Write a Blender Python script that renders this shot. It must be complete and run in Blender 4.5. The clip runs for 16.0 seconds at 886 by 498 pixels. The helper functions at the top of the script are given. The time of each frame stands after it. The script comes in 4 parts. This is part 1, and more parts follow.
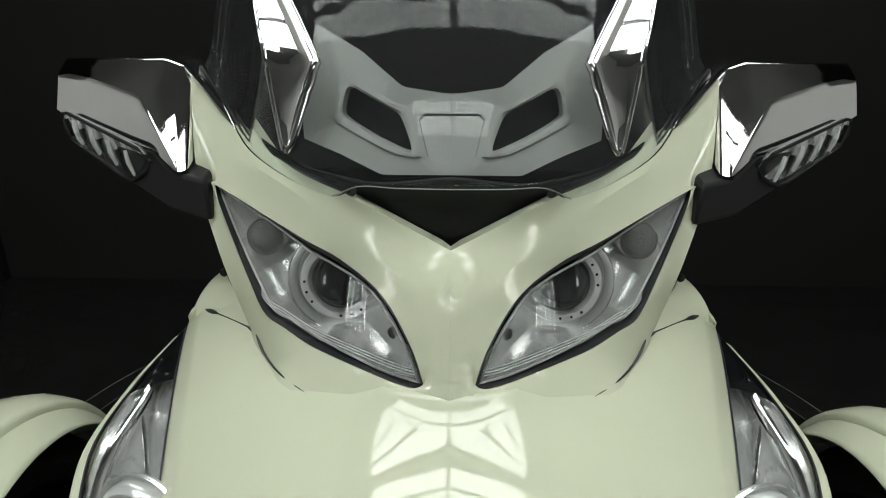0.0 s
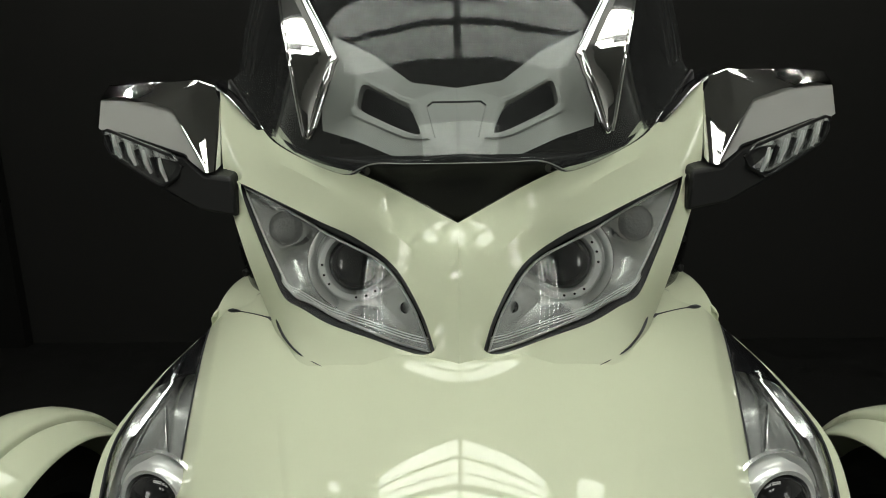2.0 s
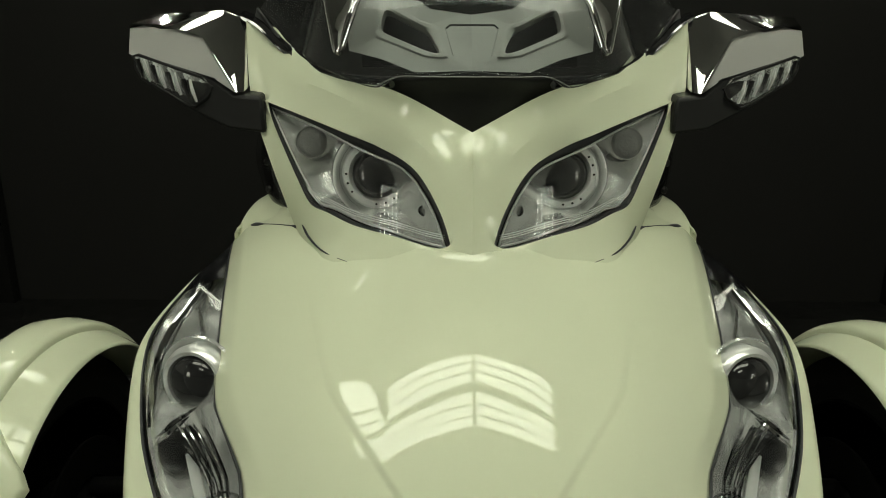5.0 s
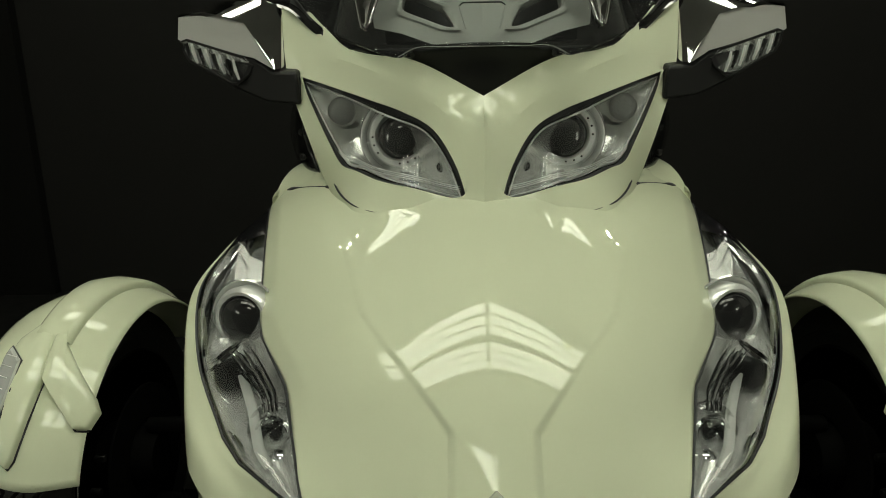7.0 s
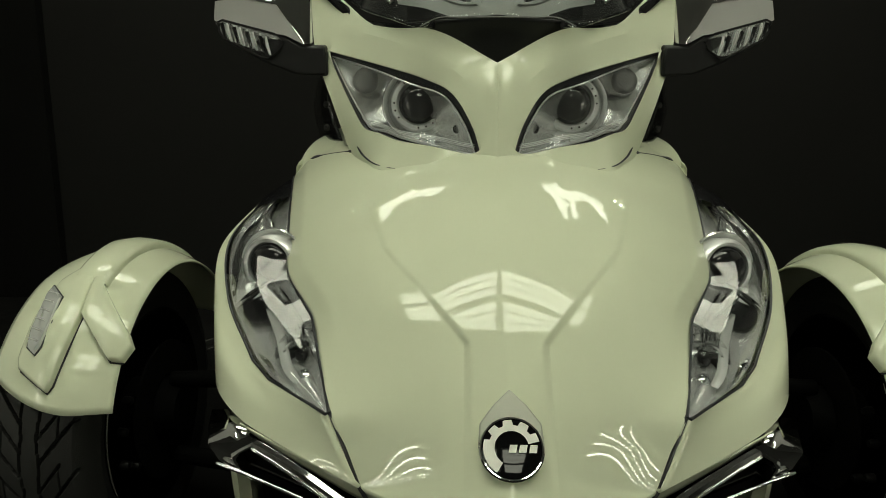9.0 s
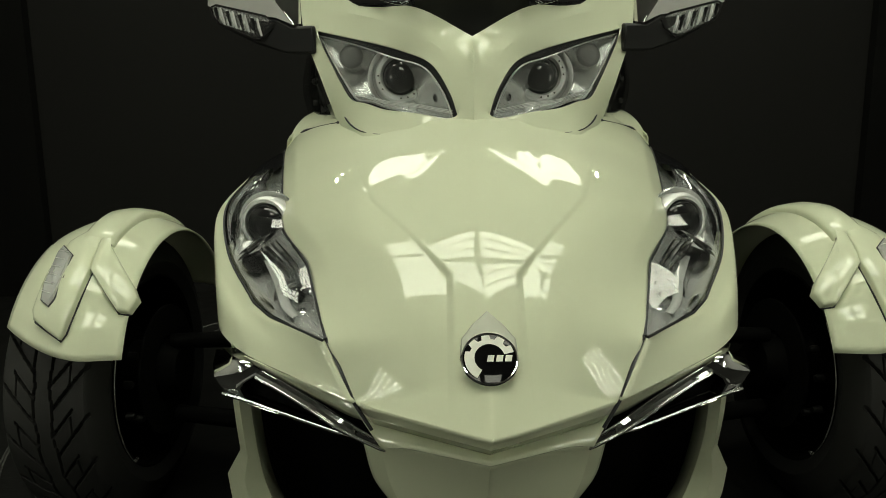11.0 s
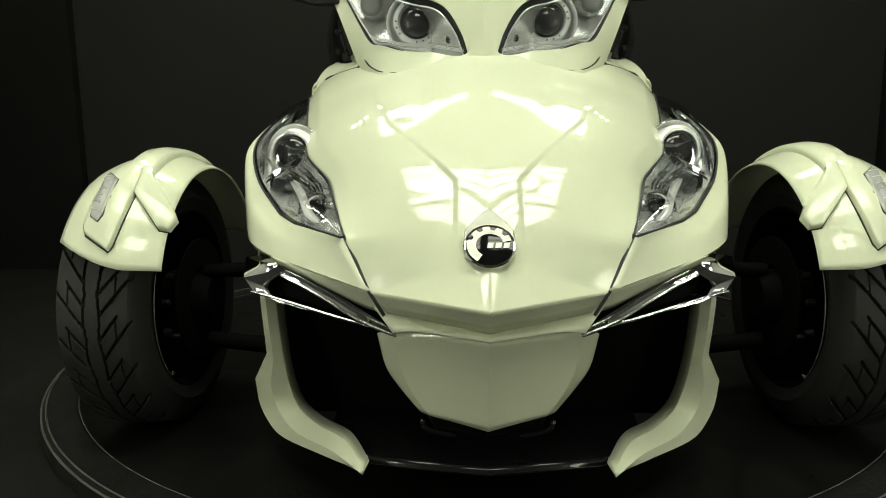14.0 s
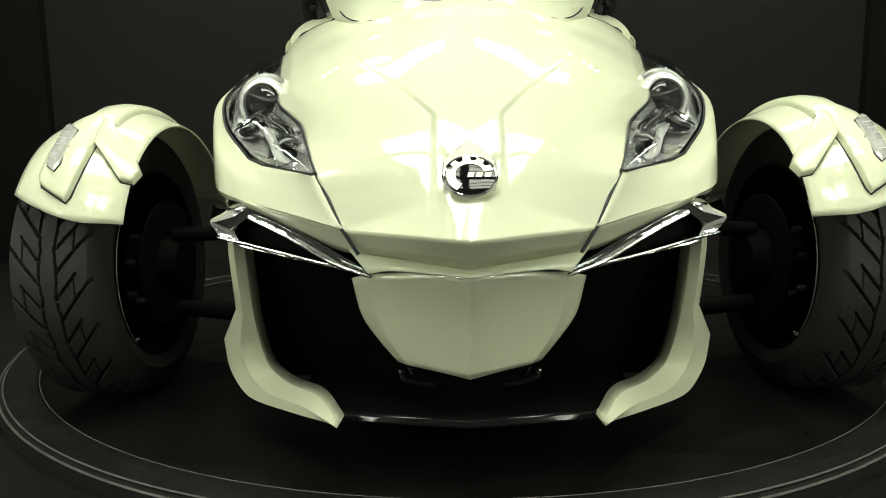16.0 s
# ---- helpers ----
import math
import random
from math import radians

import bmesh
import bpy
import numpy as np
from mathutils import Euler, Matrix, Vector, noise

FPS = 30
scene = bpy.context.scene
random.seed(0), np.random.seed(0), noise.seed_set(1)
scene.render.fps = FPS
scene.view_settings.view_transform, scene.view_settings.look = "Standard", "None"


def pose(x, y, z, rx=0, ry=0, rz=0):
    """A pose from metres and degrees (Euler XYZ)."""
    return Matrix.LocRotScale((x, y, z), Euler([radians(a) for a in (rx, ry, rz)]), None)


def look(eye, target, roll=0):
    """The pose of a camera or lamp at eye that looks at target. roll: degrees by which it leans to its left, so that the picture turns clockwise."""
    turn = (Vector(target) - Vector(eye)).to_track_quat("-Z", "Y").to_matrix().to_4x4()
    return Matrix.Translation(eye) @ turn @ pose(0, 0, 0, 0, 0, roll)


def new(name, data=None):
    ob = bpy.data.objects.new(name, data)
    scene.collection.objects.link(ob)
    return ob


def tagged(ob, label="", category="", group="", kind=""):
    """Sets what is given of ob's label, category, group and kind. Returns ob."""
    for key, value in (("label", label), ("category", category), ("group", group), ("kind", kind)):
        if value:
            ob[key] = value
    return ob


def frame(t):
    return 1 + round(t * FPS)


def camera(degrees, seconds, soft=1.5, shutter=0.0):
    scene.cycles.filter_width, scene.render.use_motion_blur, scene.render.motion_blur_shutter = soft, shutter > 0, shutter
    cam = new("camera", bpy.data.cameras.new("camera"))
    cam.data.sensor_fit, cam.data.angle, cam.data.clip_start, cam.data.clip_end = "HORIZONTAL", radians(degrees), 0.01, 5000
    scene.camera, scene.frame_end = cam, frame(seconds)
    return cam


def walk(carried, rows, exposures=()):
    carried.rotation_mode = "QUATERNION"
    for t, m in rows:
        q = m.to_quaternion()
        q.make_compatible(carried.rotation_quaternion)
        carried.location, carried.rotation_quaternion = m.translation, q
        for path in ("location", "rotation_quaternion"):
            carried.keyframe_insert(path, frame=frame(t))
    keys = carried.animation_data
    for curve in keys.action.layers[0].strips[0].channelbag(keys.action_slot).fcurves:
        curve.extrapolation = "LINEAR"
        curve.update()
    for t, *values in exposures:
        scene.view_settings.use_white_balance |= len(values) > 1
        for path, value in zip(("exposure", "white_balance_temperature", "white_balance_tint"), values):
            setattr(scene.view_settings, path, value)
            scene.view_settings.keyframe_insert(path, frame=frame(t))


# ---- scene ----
cam = camera(68.4, 16.0, soft=0.9)
PATH = [
    (0, (0.003, 0.002, 1.198), (-0.029, 1.874, 0.494), 0.3),
    (0.5, (0.005, -0.033, 1.173), (-0.02, 1.845, 0.487), 0.4),
    (1, (0.009, -0.068, 1.14), (-0.028, 1.836, 0.528), -0.8),
    (1.5, (0.01, -0.078, 1.111), (-0.05, 1.854, 0.6), -1.5),
    (2, (0.012, -0.088, 1.087), (-0.065, 1.859, 0.638), -1.2),
    (2.5, (0.0, -0.114, 1.067), (-0.078, 1.84, 0.649), -0.7),
    (3, (-0.017, -0.146, 1.051), (-0.06, 1.8, 0.589), -0.5),
    (3.5, (-0.029, -0.162, 1.038), (-0.04, 1.778, 0.55), 0.0),
    (4, (-0.039, -0.177, 1.03), (-0.033, 1.761, 0.534), 0.3),
    (6.5, (-0.04, -0.297, 0.965), (-0.07, 1.643, 0.478), -0.6),
    (7, (-0.037, -0.345, 0.952), (-0.091, 1.597, 0.477), -0.9),
    (7.5, (-0.032, -0.378, 0.929), (-0.106, 1.567, 0.47), -0.9),
    (8, (-0.043, -0.397, 0.895), (-0.129, 1.554, 0.468), -0.4),
    (8.2, (-0.048, -0.409, 0.88), (-0.136, 1.546, 0.468), -0.1),
    (10.5, (-0.068, -0.533, 0.767), (-0.046, 1.443, 0.46), 0.0),
    (11, (-0.061, -0.567, 0.75), (-0.055, 1.406, 0.427), -0.5),
    (11.5, (-0.05, -0.595, 0.732), (-0.09, 1.377, 0.399), -1.0),
    (12, (-0.037, -0.617, 0.719), (-0.124, 1.352, 0.381), -1.3),
    (12.5, (-0.037, -0.648, 0.697), (-0.153, 1.321, 0.365), -1.3),
    (13, (-0.043, -0.676, 0.667), (-0.172, 1.294, 0.346), -1.1),
    (13.5, (-0.036, -0.69, 0.636), (-0.149, 1.282, 0.324), -0.7),
    (14, (-0.033, -0.685, 0.613), (-0.105, 1.29, 0.309), -0.5),
    (14.5, (-0.025, -0.677, 0.584), (-0.068, 1.301, 0.289), -1.1),
    (15, (-0.025, -0.671, 0.555), (-0.055, 1.307, 0.263), -1.2),
    (15.5, (-0.025, -0.661, 0.524), (-0.048, 1.318, 0.242), -0.9),
    (16, (-0.028, -0.645, 0.498), (-0.049, 1.336, 0.225), -0.7),
]
LIGHT = [(0, -.12, 6200, 9), (2, -.19, 6550, 5), (3.5, -.21, 6900, 0), (7, -.5, 7200, -3), (11, -.28, 7200, -3), (14, .49, 7080, -3), (16, .9, 7020, -2)]
walk(cam, [(t, look(eye, target, roll)) for t, eye, target, roll in PATH], LIGHT)


# ---- light ----
world = bpy.data.worlds.new("studio_air")
scene.world = world
world.use_nodes = True
world.node_tree.nodes["Background"].inputs[0].default_value = (0.02, 0.02, 0.02, 1)
world.node_tree.nodes["Background"].inputs[1].default_value = 1.0


# ---- materials ----
def material(name, color, rough=0.5, metal=0.0, coat=0.0, vary=0.06, scale=6.0, grain=0.0, grain_scale=400.0, rough_vary=0.05,
             spec=0.5, emit=0.0, transmission=0.0, ior=1.45, alpha=1.0):
    m = bpy.data.materials.new(name)
    m.use_nodes = True
    nt = m.node_tree
    b = nt.nodes["Principled BSDF"]
    b.inputs["Metallic"].default_value = metal
    b.inputs["Coat Weight"].default_value = coat
    b.inputs["Coat Roughness"].default_value = 0.008
    b.inputs["Specular IOR Level"].default_value = spec
    b.inputs["IOR"].default_value = ior
    b.inputs["Transmission Weight"].default_value = transmission
    b.inputs["Alpha"].default_value = alpha
    geo = nt.nodes.new("ShaderNodeNewGeometry")
    big = nt.nodes.new("ShaderNodeTexNoise")
    big.inputs["Scale"].default_value = scale
    big.inputs["Detail"].default_value = 6
    nt.links.new(geo.outputs["Position"], big.inputs["Vector"])
    fine = nt.nodes.new("ShaderNodeTexNoise")
    fine.inputs["Scale"].default_value = grain_scale
    nt.links.new(geo.outputs["Position"], fine.inputs["Vector"])
    mix = nt.nodes.new("ShaderNodeMix")
    mix.data_type = "RGBA"
    mix.inputs[6].default_value = (*[c * (1 - vary) for c in color], 1)
    mix.inputs[7].default_value = (*[min(1, c * (1 + vary)) for c in color], 1)
    both = nt.nodes.new("ShaderNodeMath")
    both.operation = "ADD"
    half = nt.nodes.new("ShaderNodeMath")
    half.operation = "MULTIPLY_ADD"
    half.inputs[1].default_value, half.inputs[2].default_value = 0.5, -0.25
    nt.links.new(fine.outputs["Fac"], half.inputs[0])
    nt.links.new(big.outputs["Fac"], both.inputs[0])
    nt.links.new(half.outputs[0], both.inputs[1])
    nt.links.new(both.outputs[0], mix.inputs[0])
    nt.links.new(mix.outputs[2], b.inputs["Base Color"])
    ramp = nt.nodes.new("ShaderNodeMapRange")
    ramp.inputs["To Min"].default_value = max(0.0, rough - rough_vary)
    ramp.inputs["To Max"].default_value = min(1.0, rough + rough_vary)
    nt.links.new(big.outputs["Fac"], ramp.inputs["Value"])
    nt.links.new(ramp.outputs[0], b.inputs["Roughness"])
    if grain:
        bump = nt.nodes.new("ShaderNodeBump")
        bump.inputs["Strength"].default_value = grain
        bump.inputs["Distance"].default_value = 0.002
        nt.links.new(fine.outputs["Fac"], bump.inputs["Height"])
        nt.links.new(bump.outputs[0], b.inputs["Normal"])
    if emit:
        b.inputs["Emission Color"].default_value = (*color, 1)
        b.inputs["Emission Strength"].default_value = emit
    return m


PAINT = material("pearl_paint", (0.685, 0.72, 0.54), 0.5, coat=1.0, spec=0.1, vary=0.02, scale=3, rough_vary=0.03)
PAINT.node_tree.nodes["Principled BSDF"].inputs["Coat IOR"].default_value = 1.5
SILVER = material("silver_paint", (0.40, 0.41, 0.35), 0.42, metal=0.35, spec=0.3, vary=0.03)
CHROME = material("chrome", (0.80, 0.80, 0.80), 0.05, metal=1.0, vary=0.02, rough_vary=0.03)
REFLECTOR = material("reflector", (0.82, 0.82, 0.82), 0.12, metal=1.0, vary=0.03, scale=20)
WAVY = material("wavy_reflector", (0.86, 0.87, 0.86), 0.18, metal=0.76, vary=0.05, scale=14, grain=0.5, grain_scale=9)
BRUSHED = material("brushed_chrome", (0.72, 0.72, 0.70), 0.15, metal=0.9, vary=0.05, scale=9)
BOWL = material("lamp_bowl", (0.72, 0.73, 0.72), 0.22, metal=0.55, vary=0.05, scale=18)
LAMPGREY = material("frosted_lamp", (0.16, 0.165, 0.16), 0.35, metal=0.4, vary=0.25, scale=120, grain=0.6, grain_scale=260)
SATIN = material("satin_reflector", (0.80, 0.81, 0.80), 0.30, metal=0.55, vary=0.05, scale=15)
BLACK = material("black_plastic", (0.007, 0.007, 0.0075), 0.45, spec=0.3, vary=0.2, grain=0.15, grain_scale=900)
GLOSSBLACK = material("gloss_black", (0.008, 0.008, 0.009), 0.12, vary=0.1)
SEAL = material("rubber_seal", (0.02, 0.021, 0.024), 0.35, vary=0.1)
GREY = material("grey_plastic", (0.25, 0.252, 0.238), 0.5, vary=0.04, grain=0.2, grain_scale=1200)
RUBBER = material("tyre_rubber", (0.012, 0.012, 0.0116), 0.62, vary=0.2, scale=30, grain=0.3, grain_scale=700)
TABLE = material("turntable_top", (0.006, 0.006, 0.0058), 0.34, spec=0.18, vary=0.5, scale=14, grain=0.2, grain_scale=250, rough_vary=0.15)
CLOTH = material("backdrop_cloth", (0.0135, 0.0133, 0.0128), 0.9, spec=0.1, vary=0.2, scale=1.2, grain=0.3)
DARKCLOTH = material("side_cloth", (0.0065, 0.0065, 0.0062), 0.9, spec=0.05, vary=0.3, scale=1.5, grain=0.3)
WALL = material("studio_wall", (0.55, 0.55, 0.53), 0.8, vary=0.1, scale=1)
CONCRETE = material("concrete", (0.09, 0.09, 0.086), 0.6, vary=0.12, scale=2, grain=0.3, grain_scale=90)
CEIL = material("ceiling_paint", (0.30, 0.30, 0.29), 0.85, vary=0.1, scale=1.5)
PALE = material("pale_edge", (0.07, 0.07, 0.066), 0.6, vary=0.5, scale=30)
DUSTY = material("dusty_rim", (0.009, 0.009, 0.0087), 0.6, spec=0.15, vary=0.6, scale=22, grain=0.4, grain_scale=160, rough_vary=0.2)
FLOOR = material("floor", (0.007, 0.007, 0.0067), 0.75, spec=0.12, vary=0.5, scale=9, grain=0.4, grain_scale=120, rough_vary=0.2)
LENSGLASS = material("projector_glass", (0.016, 0.016, 0.017), 0.03, vary=0.05, spec=0.6)
WHITE = material("white_enamel", (0.75, 0.75, 0.68), 0.3, vary=0.03)
# near-zero black: shade of hollows and wheel insides put into the colour
SHADEBLACK = material("shade_black", (0.004, 0.004, 0.004), 0.75, spec=0.08, vary=0.3, scale=30)
ENAMEL = material("black_enamel", (0.004, 0.004, 0.0045), 0.03, spec=0.3, vary=0.05)
STEEL = material("dark_steel", (0.014, 0.014, 0.014), 0.4, metal=0.6, vary=0.3, scale=40)


def clear(name, tint, gloss_rough=0.02, ior=1.45, film=0.0):
    """Thin clear sheet: sees straight through, with a Fresnel gloss on top; film mixes in a faint painted haze that
    brightens it.
    """
    m = bpy.data.materials.new(name)
    m.use_nodes = True
    nt = m.node_tree
    nt.nodes.remove(nt.nodes["Principled BSDF"])
    out = nt.nodes["Material Output"]
    t = nt.nodes.new("ShaderNodeBsdfTransparent")
    t.inputs[0].default_value = (*tint, 1)
    g = nt.nodes.new("ShaderNodeBsdfGlossy")
    g.inputs["Roughness"].default_value = gloss_rough
    fr = nt.nodes.new("ShaderNodeFresnel")
    fr.inputs["IOR"].default_value = ior
    mix = nt.nodes.new("ShaderNodeMixShader")
    nt.links.new(fr.outputs[0], mix.inputs[0])
    nt.links.new(t.outputs[0], mix.inputs[1])
    nt.links.new(g.outputs[0], mix.inputs[2])
    last = mix
    if film:
        d = nt.nodes.new("ShaderNodeBsdfDiffuse")
        d.inputs[0].default_value = (0.5, 0.5, 0.5, 1)
        last = nt.nodes.new("ShaderNodeMixShader")
        last.inputs[0].default_value = film
        nt.links.new(mix.outputs[0], last.inputs[1])
        nt.links.new(d.outputs[0], last.inputs[2])
    nt.links.new(last.outputs[0], out.inputs[0])
    return m


LENS = clear("lamp_lens", (0.97, 0.98, 0.98), 0.004, 1.58)
SCREEN = clear("windscreen_acrylic", (0.93, 0.95, 0.95), 0.006, 1.2, 0.012)
SMOKE = clear("smoked_acrylic", (0.25, 0.26, 0.27), 0.03, 1.5, 0.02)


def lamp_material(name, color, strength):
    m = bpy.data.materials.new(name)
    m.use_nodes = True
    nt = m.node_tree
    nt.nodes.remove(nt.nodes["Principled BSDF"])
    e = nt.nodes.new("ShaderNodeEmission")
    e.inputs[0].default_value = (*color, 1)
    e.inputs[1].default_value = strength
    nt.links.new(e.outputs[0], nt.nodes["Material Output"].inputs[0])
    return m


TUBE = lamp_material("fluorescent_tube", (1.0, 1.0, 0.93), 10.0)
TUBE_FRONT = lamp_material("front_tube", (1.0, 1.0, 0.93), 30.0)
BULB = lamp_material("spot_bulb", (1.0, 0.97, 0.88), 170.0)


# ---- geometry helpers ----
def V(*a):
    return Vector(a)


def spline(pts, n=6, closed=False, sharp=()):
    """Smooth curve through pts, n steps a span; sharp points keep their corner."""
    P = [Vector(p) for p in pts]
    N = len(P)
    tang = []
    for i in range(N):
        if i in sharp or (not closed and i in (0, N - 1)):
            tang.append(None)
        else:
            tang.append((P[(i + 1) % N] - P[i - 1]) * 0.5)
    out = []
    for i in range(N if closed else N - 1):
        a, b = P[i], P[(i + 1) % N]
        ta, tb = tang[i], tang[(i + 1) % N]
        d = b - a
        ta = d if ta is None else ta * min(1.0, 2 * d.length / max(ta.length * 2, 1e-6))
        tb = d if tb is None else tb * min(1.0, 2 * d.length / max(tb.length * 2, 1e-6))
        for k in range(n):
            s = k / n
            s2, s3 = s * s, s * s * s
            out.append(a * (2 * s3 - 3 * s2 + 1) + ta * (s3 - 2 * s2 + s) + b * (-2 * s3 + 3 * s2) + tb * (s3 - s2))
    if not closed:
        out.append(P[-1].copy())
    return out


def loft(rows, nu=6, nv=6, sharp_u=(), sharp_v=(), closed=False):
    """Grid of points: each row is splined along u, then the rows along v."""
    fine = [spline(r, nu, closed, sharp_u) for r in rows]
    cols = [spline([r[i] for r in fine], nv, False, sharp_v) for i in range(len(fine[0]))]
    return [[c[j] for c in cols] for j in range(len(cols[0]))]


def skin(grid, closed=False):
    bm = bmesh.new()
    vs = [[bm.verts.new(p) for p in row] for row in grid]
    for a, b in zip(vs, vs[1:]):
        for i in range(len(a) if closed else len(a) - 1):
            j = (i + 1) % len(a)
            q = [a[i], a[j], b[j], b[i]]
            try:
                bm.faces.new(q)
            except ValueError:
                pass
    bmesh.ops.remove_doubles(bm, verts=bm.verts, dist=1e-5)
    bmesh.ops.dissolve_degenerate(bm, edges=bm.edges, dist=1e-6)
    return bm


def facing(bm, way):
    """Turn the sheet so that most of it faces way."""
    bm.normal_update()
    if sum((f.normal.dot(Vector(way)) * f.calc_area() for f in bm.faces), 0.0) < 0:
        bmesh.ops.reverse_faces(bm, faces=bm.faces)
    return bm


def side(bm, s):
    """The mesh as it stands for the right hand (s = 1), or its mirror image."""
    if s < 0:
        bmesh.ops.scale(bm, vec=(-1, 1, 1), verts=bm.verts)
        bmesh.ops.reverse_faces(bm, faces=bm.faces)
    return bm


def both_halves(grid):
    """A half grid whose rows begin on the centre line, made whole."""
    return [[Vector((-p.x, p.y, p.z)) for p in reversed(row[1:])] + list(row) for row in grid]


def part(name, bm, mat, parent=None, label="", thick=0.0, bevel=0.0, smooth=True, angle=40, offset=-1.0):
    me = bpy.data.meshes.new(name)
    bm.to_mesh(me)
    bm.free()
    me.materials.append(mat)
    if smooth:
        me.polygons.foreach_set("use_smooth", [True] * len(me.polygons))
        me.set_sharp_from_angle(angle=radians(angle))
    ob = new(name, me)
    ob.parent = parent
    if thick:
        mod = ob.modifiers.new("thick", "SOLIDIFY")
        mod.thickness, mod.offset = thick, offset
    if bevel:
        mod = ob.modifiers.new("bevel", "BEVEL")
        mod.width, mod.segments, mod.limit_method, mod.angle_limit = bevel, 2, "ANGLE", radians(30)
    if label:
        tagged(ob, label)
    return ob


def empty(name, parent=None, at=(0, 0, 0)):
    ob = new(name)
    ob.empty_display_size = 0.1
    ob.location = at
    ob.parent = parent
    return ob


def solid(front, back):
    """Closed body between two outlines of equal count."""
    bm = bmesh.new()
    a = [bm.verts.new(p) for p in front]
    b = [bm.verts.new(p) for p in back]
    n = len(a)
    bm.faces.new(a)
    bm.faces.new(list(reversed(b)))
    for i in range(n):
        bm.faces.new([a[i], b[i], b[(i + 1) % n], a[(i + 1) % n]])
    bmesh.ops.recalc_face_normals(bm, faces=bm.faces)
    return bm


def slab(x0, x1, y0, y1, z0, z1):
    return solid([V(x0, y0, z0), V(x1, y0, z0), V(x1, y1, z0), V(x0, y1, z0)], [V(x0, y0, z1), V(x1, y0, z1), V(x1, y1, z1), V(x0, y1, z1)])


def lathe(profile, centre, axis, n=40, up=(0, 0, 1)):
    """Turned body: profile of (radius, along the axis)."""
    axis = Vector(axis).normalized()
    u = axis.cross(Vector(up) if abs(axis.dot(Vector(up))) < 0.99 else Vector((1, 0, 0))).normalized()
    w = axis.cross(u)
    grid = []
    for r, h in profile:
        grid.append([Vector(centre) + axis * h + (u * math.cos(2 * math.pi * i / n) + w * math.sin(2 * math.pi * i / n)) * r for i in range(n)])
    bm = skin(grid, True)
    bmesh.ops.recalc_face_normals(bm, faces=bm.faces)
    return bm


def tube(path, r, n=10, closed=False):
    """Round bar along a path; r is one radius or one for each point."""
    P = [Vector(p) for p in path]
    rs = r if isinstance(r, (list, tuple)) else [r] * len(P)
    grid = []
    for i, p in enumerate(P):
        t = (P[(i + 1) % len(P)] if closed or i + 1 < len(P) else P[i]) - (P[i - 1] if closed or i else P[i])
        t.normalize()
        ref = Vector((0, 0, 1)) if abs(t.z) < 0.9 else Vector((1, 0, 0))
        u = t.cross(ref).normalized()
        w = t.cross(u)
        grid.append([p + (u * math.cos(2 * math.pi * k / n) + w * math.sin(2 * math.pi * k / n)) * rs[i] for k in range(n)])
    if closed:
        grid.append(grid[0])
    bm = skin(grid, True)
    if not closed:
        bmesh.ops.holes_fill(bm, edges=bm.edges)
    bmesh.ops.recalc_face_normals(bm, faces=bm.faces)
    return bm


def inset_loop(loop, amount, drop):
    """The outline drawn towards its middle by amount and moved by drop."""
    mid = sum(loop, Vector()) / len(loop)
    return [p + (mid - p).normalized() * min(amount, (mid - p).length * 0.9) + Vector(drop) for p in loop]


# ---- studio ----
tagged(part("floor", slab(-4.5, 4.5, -4.5, 3.3, -0.12, -0.02), FLOOR, smooth=False), "dark scuffed studio floor with dust", "floor", kind="structure")
CX, CY = 0.0, 1.38
table = empty("turntable", at=(CX, CY, 0))
tagged(table, "black round turntable with a raised dusty rim", "turntable")
part("top", lathe([(0.0, 0.0), (1.136, 0.0), (1.136, -0.02), (0, -0.021)], (0, 0, 0), (0, 0, 1), 160), TABLE, table)
part("rim", lathe([(1.137, -0.015), (1.137, 0.003), (1.141, 0.010), (1.148, 0.013), (1.205, 0.015), (1.214, 0.012), (1.219, 0.004), (1.221, -0.02)], (0, 0, 0), (0, 0, 1), 160), DUSTY, table)
# thin paler strips that draw out the rim's edges
for r, z, w in ((1.139, 0.0085, .0016), (1.207, 0.0165, .0022), (1.2165, 0.010, .003)):
    part("edge_line", lathe([(r - w, z), (r, z + 0.002), (r + w, z)], (0, 0, 0), (0, 0, 1), 200), PALE, table)
tagged(part("backdrop", slab(-2.1, 2.15, 2.8, 2.86, -0.02, 4.0), CLOTH, smooth=False), "dark grey cloth backdrop hung behind the vehicle", "backdrop", kind="structure")
for s in (1, -1):
    tagged(part("side_curtain", side(slab(2.08, 4.4, 2.74, 2.79, -0.02, 4.0), s), DARKCLOTH, smooth=False), "black side curtain beside the backdrop", "curtain", kind="structure")
    # out of view: pale side walls added to close the room and bounce light
    tagged(part("wall_side_back", side(slab(4.4, 4.5, 1.1, 2.84, -0.02, 4.0), s), WALL, smooth=False), "unseen pale side wall added to bounce light", "wall", kind="structure")
    tagged(part("wall_side_front", side(slab(2.7, 2.8, -4.4, 1.1, -0.014, 4.0), s), WALL, smooth=False), "unseen pale side wall added to bounce light", "wall", kind="structure")
# front wall and paler front floor are unseen, added for bounce and reflections
tagged(part("wall_front", slab(-4.4, 4.4, -4.5, -4.4, -0.02, 4.0), CEIL, smooth=False), "unseen grey front wall added for bounce and reflections", "wall", kind="structure")
tagged(part("floor_front", slab(-4.4, 4.4, -4.4, -0.9, -0.02, -0.014), CONCRETE, smooth=False), "unseen paler floor added before the turntable to bounce light", "floor", kind="structure")
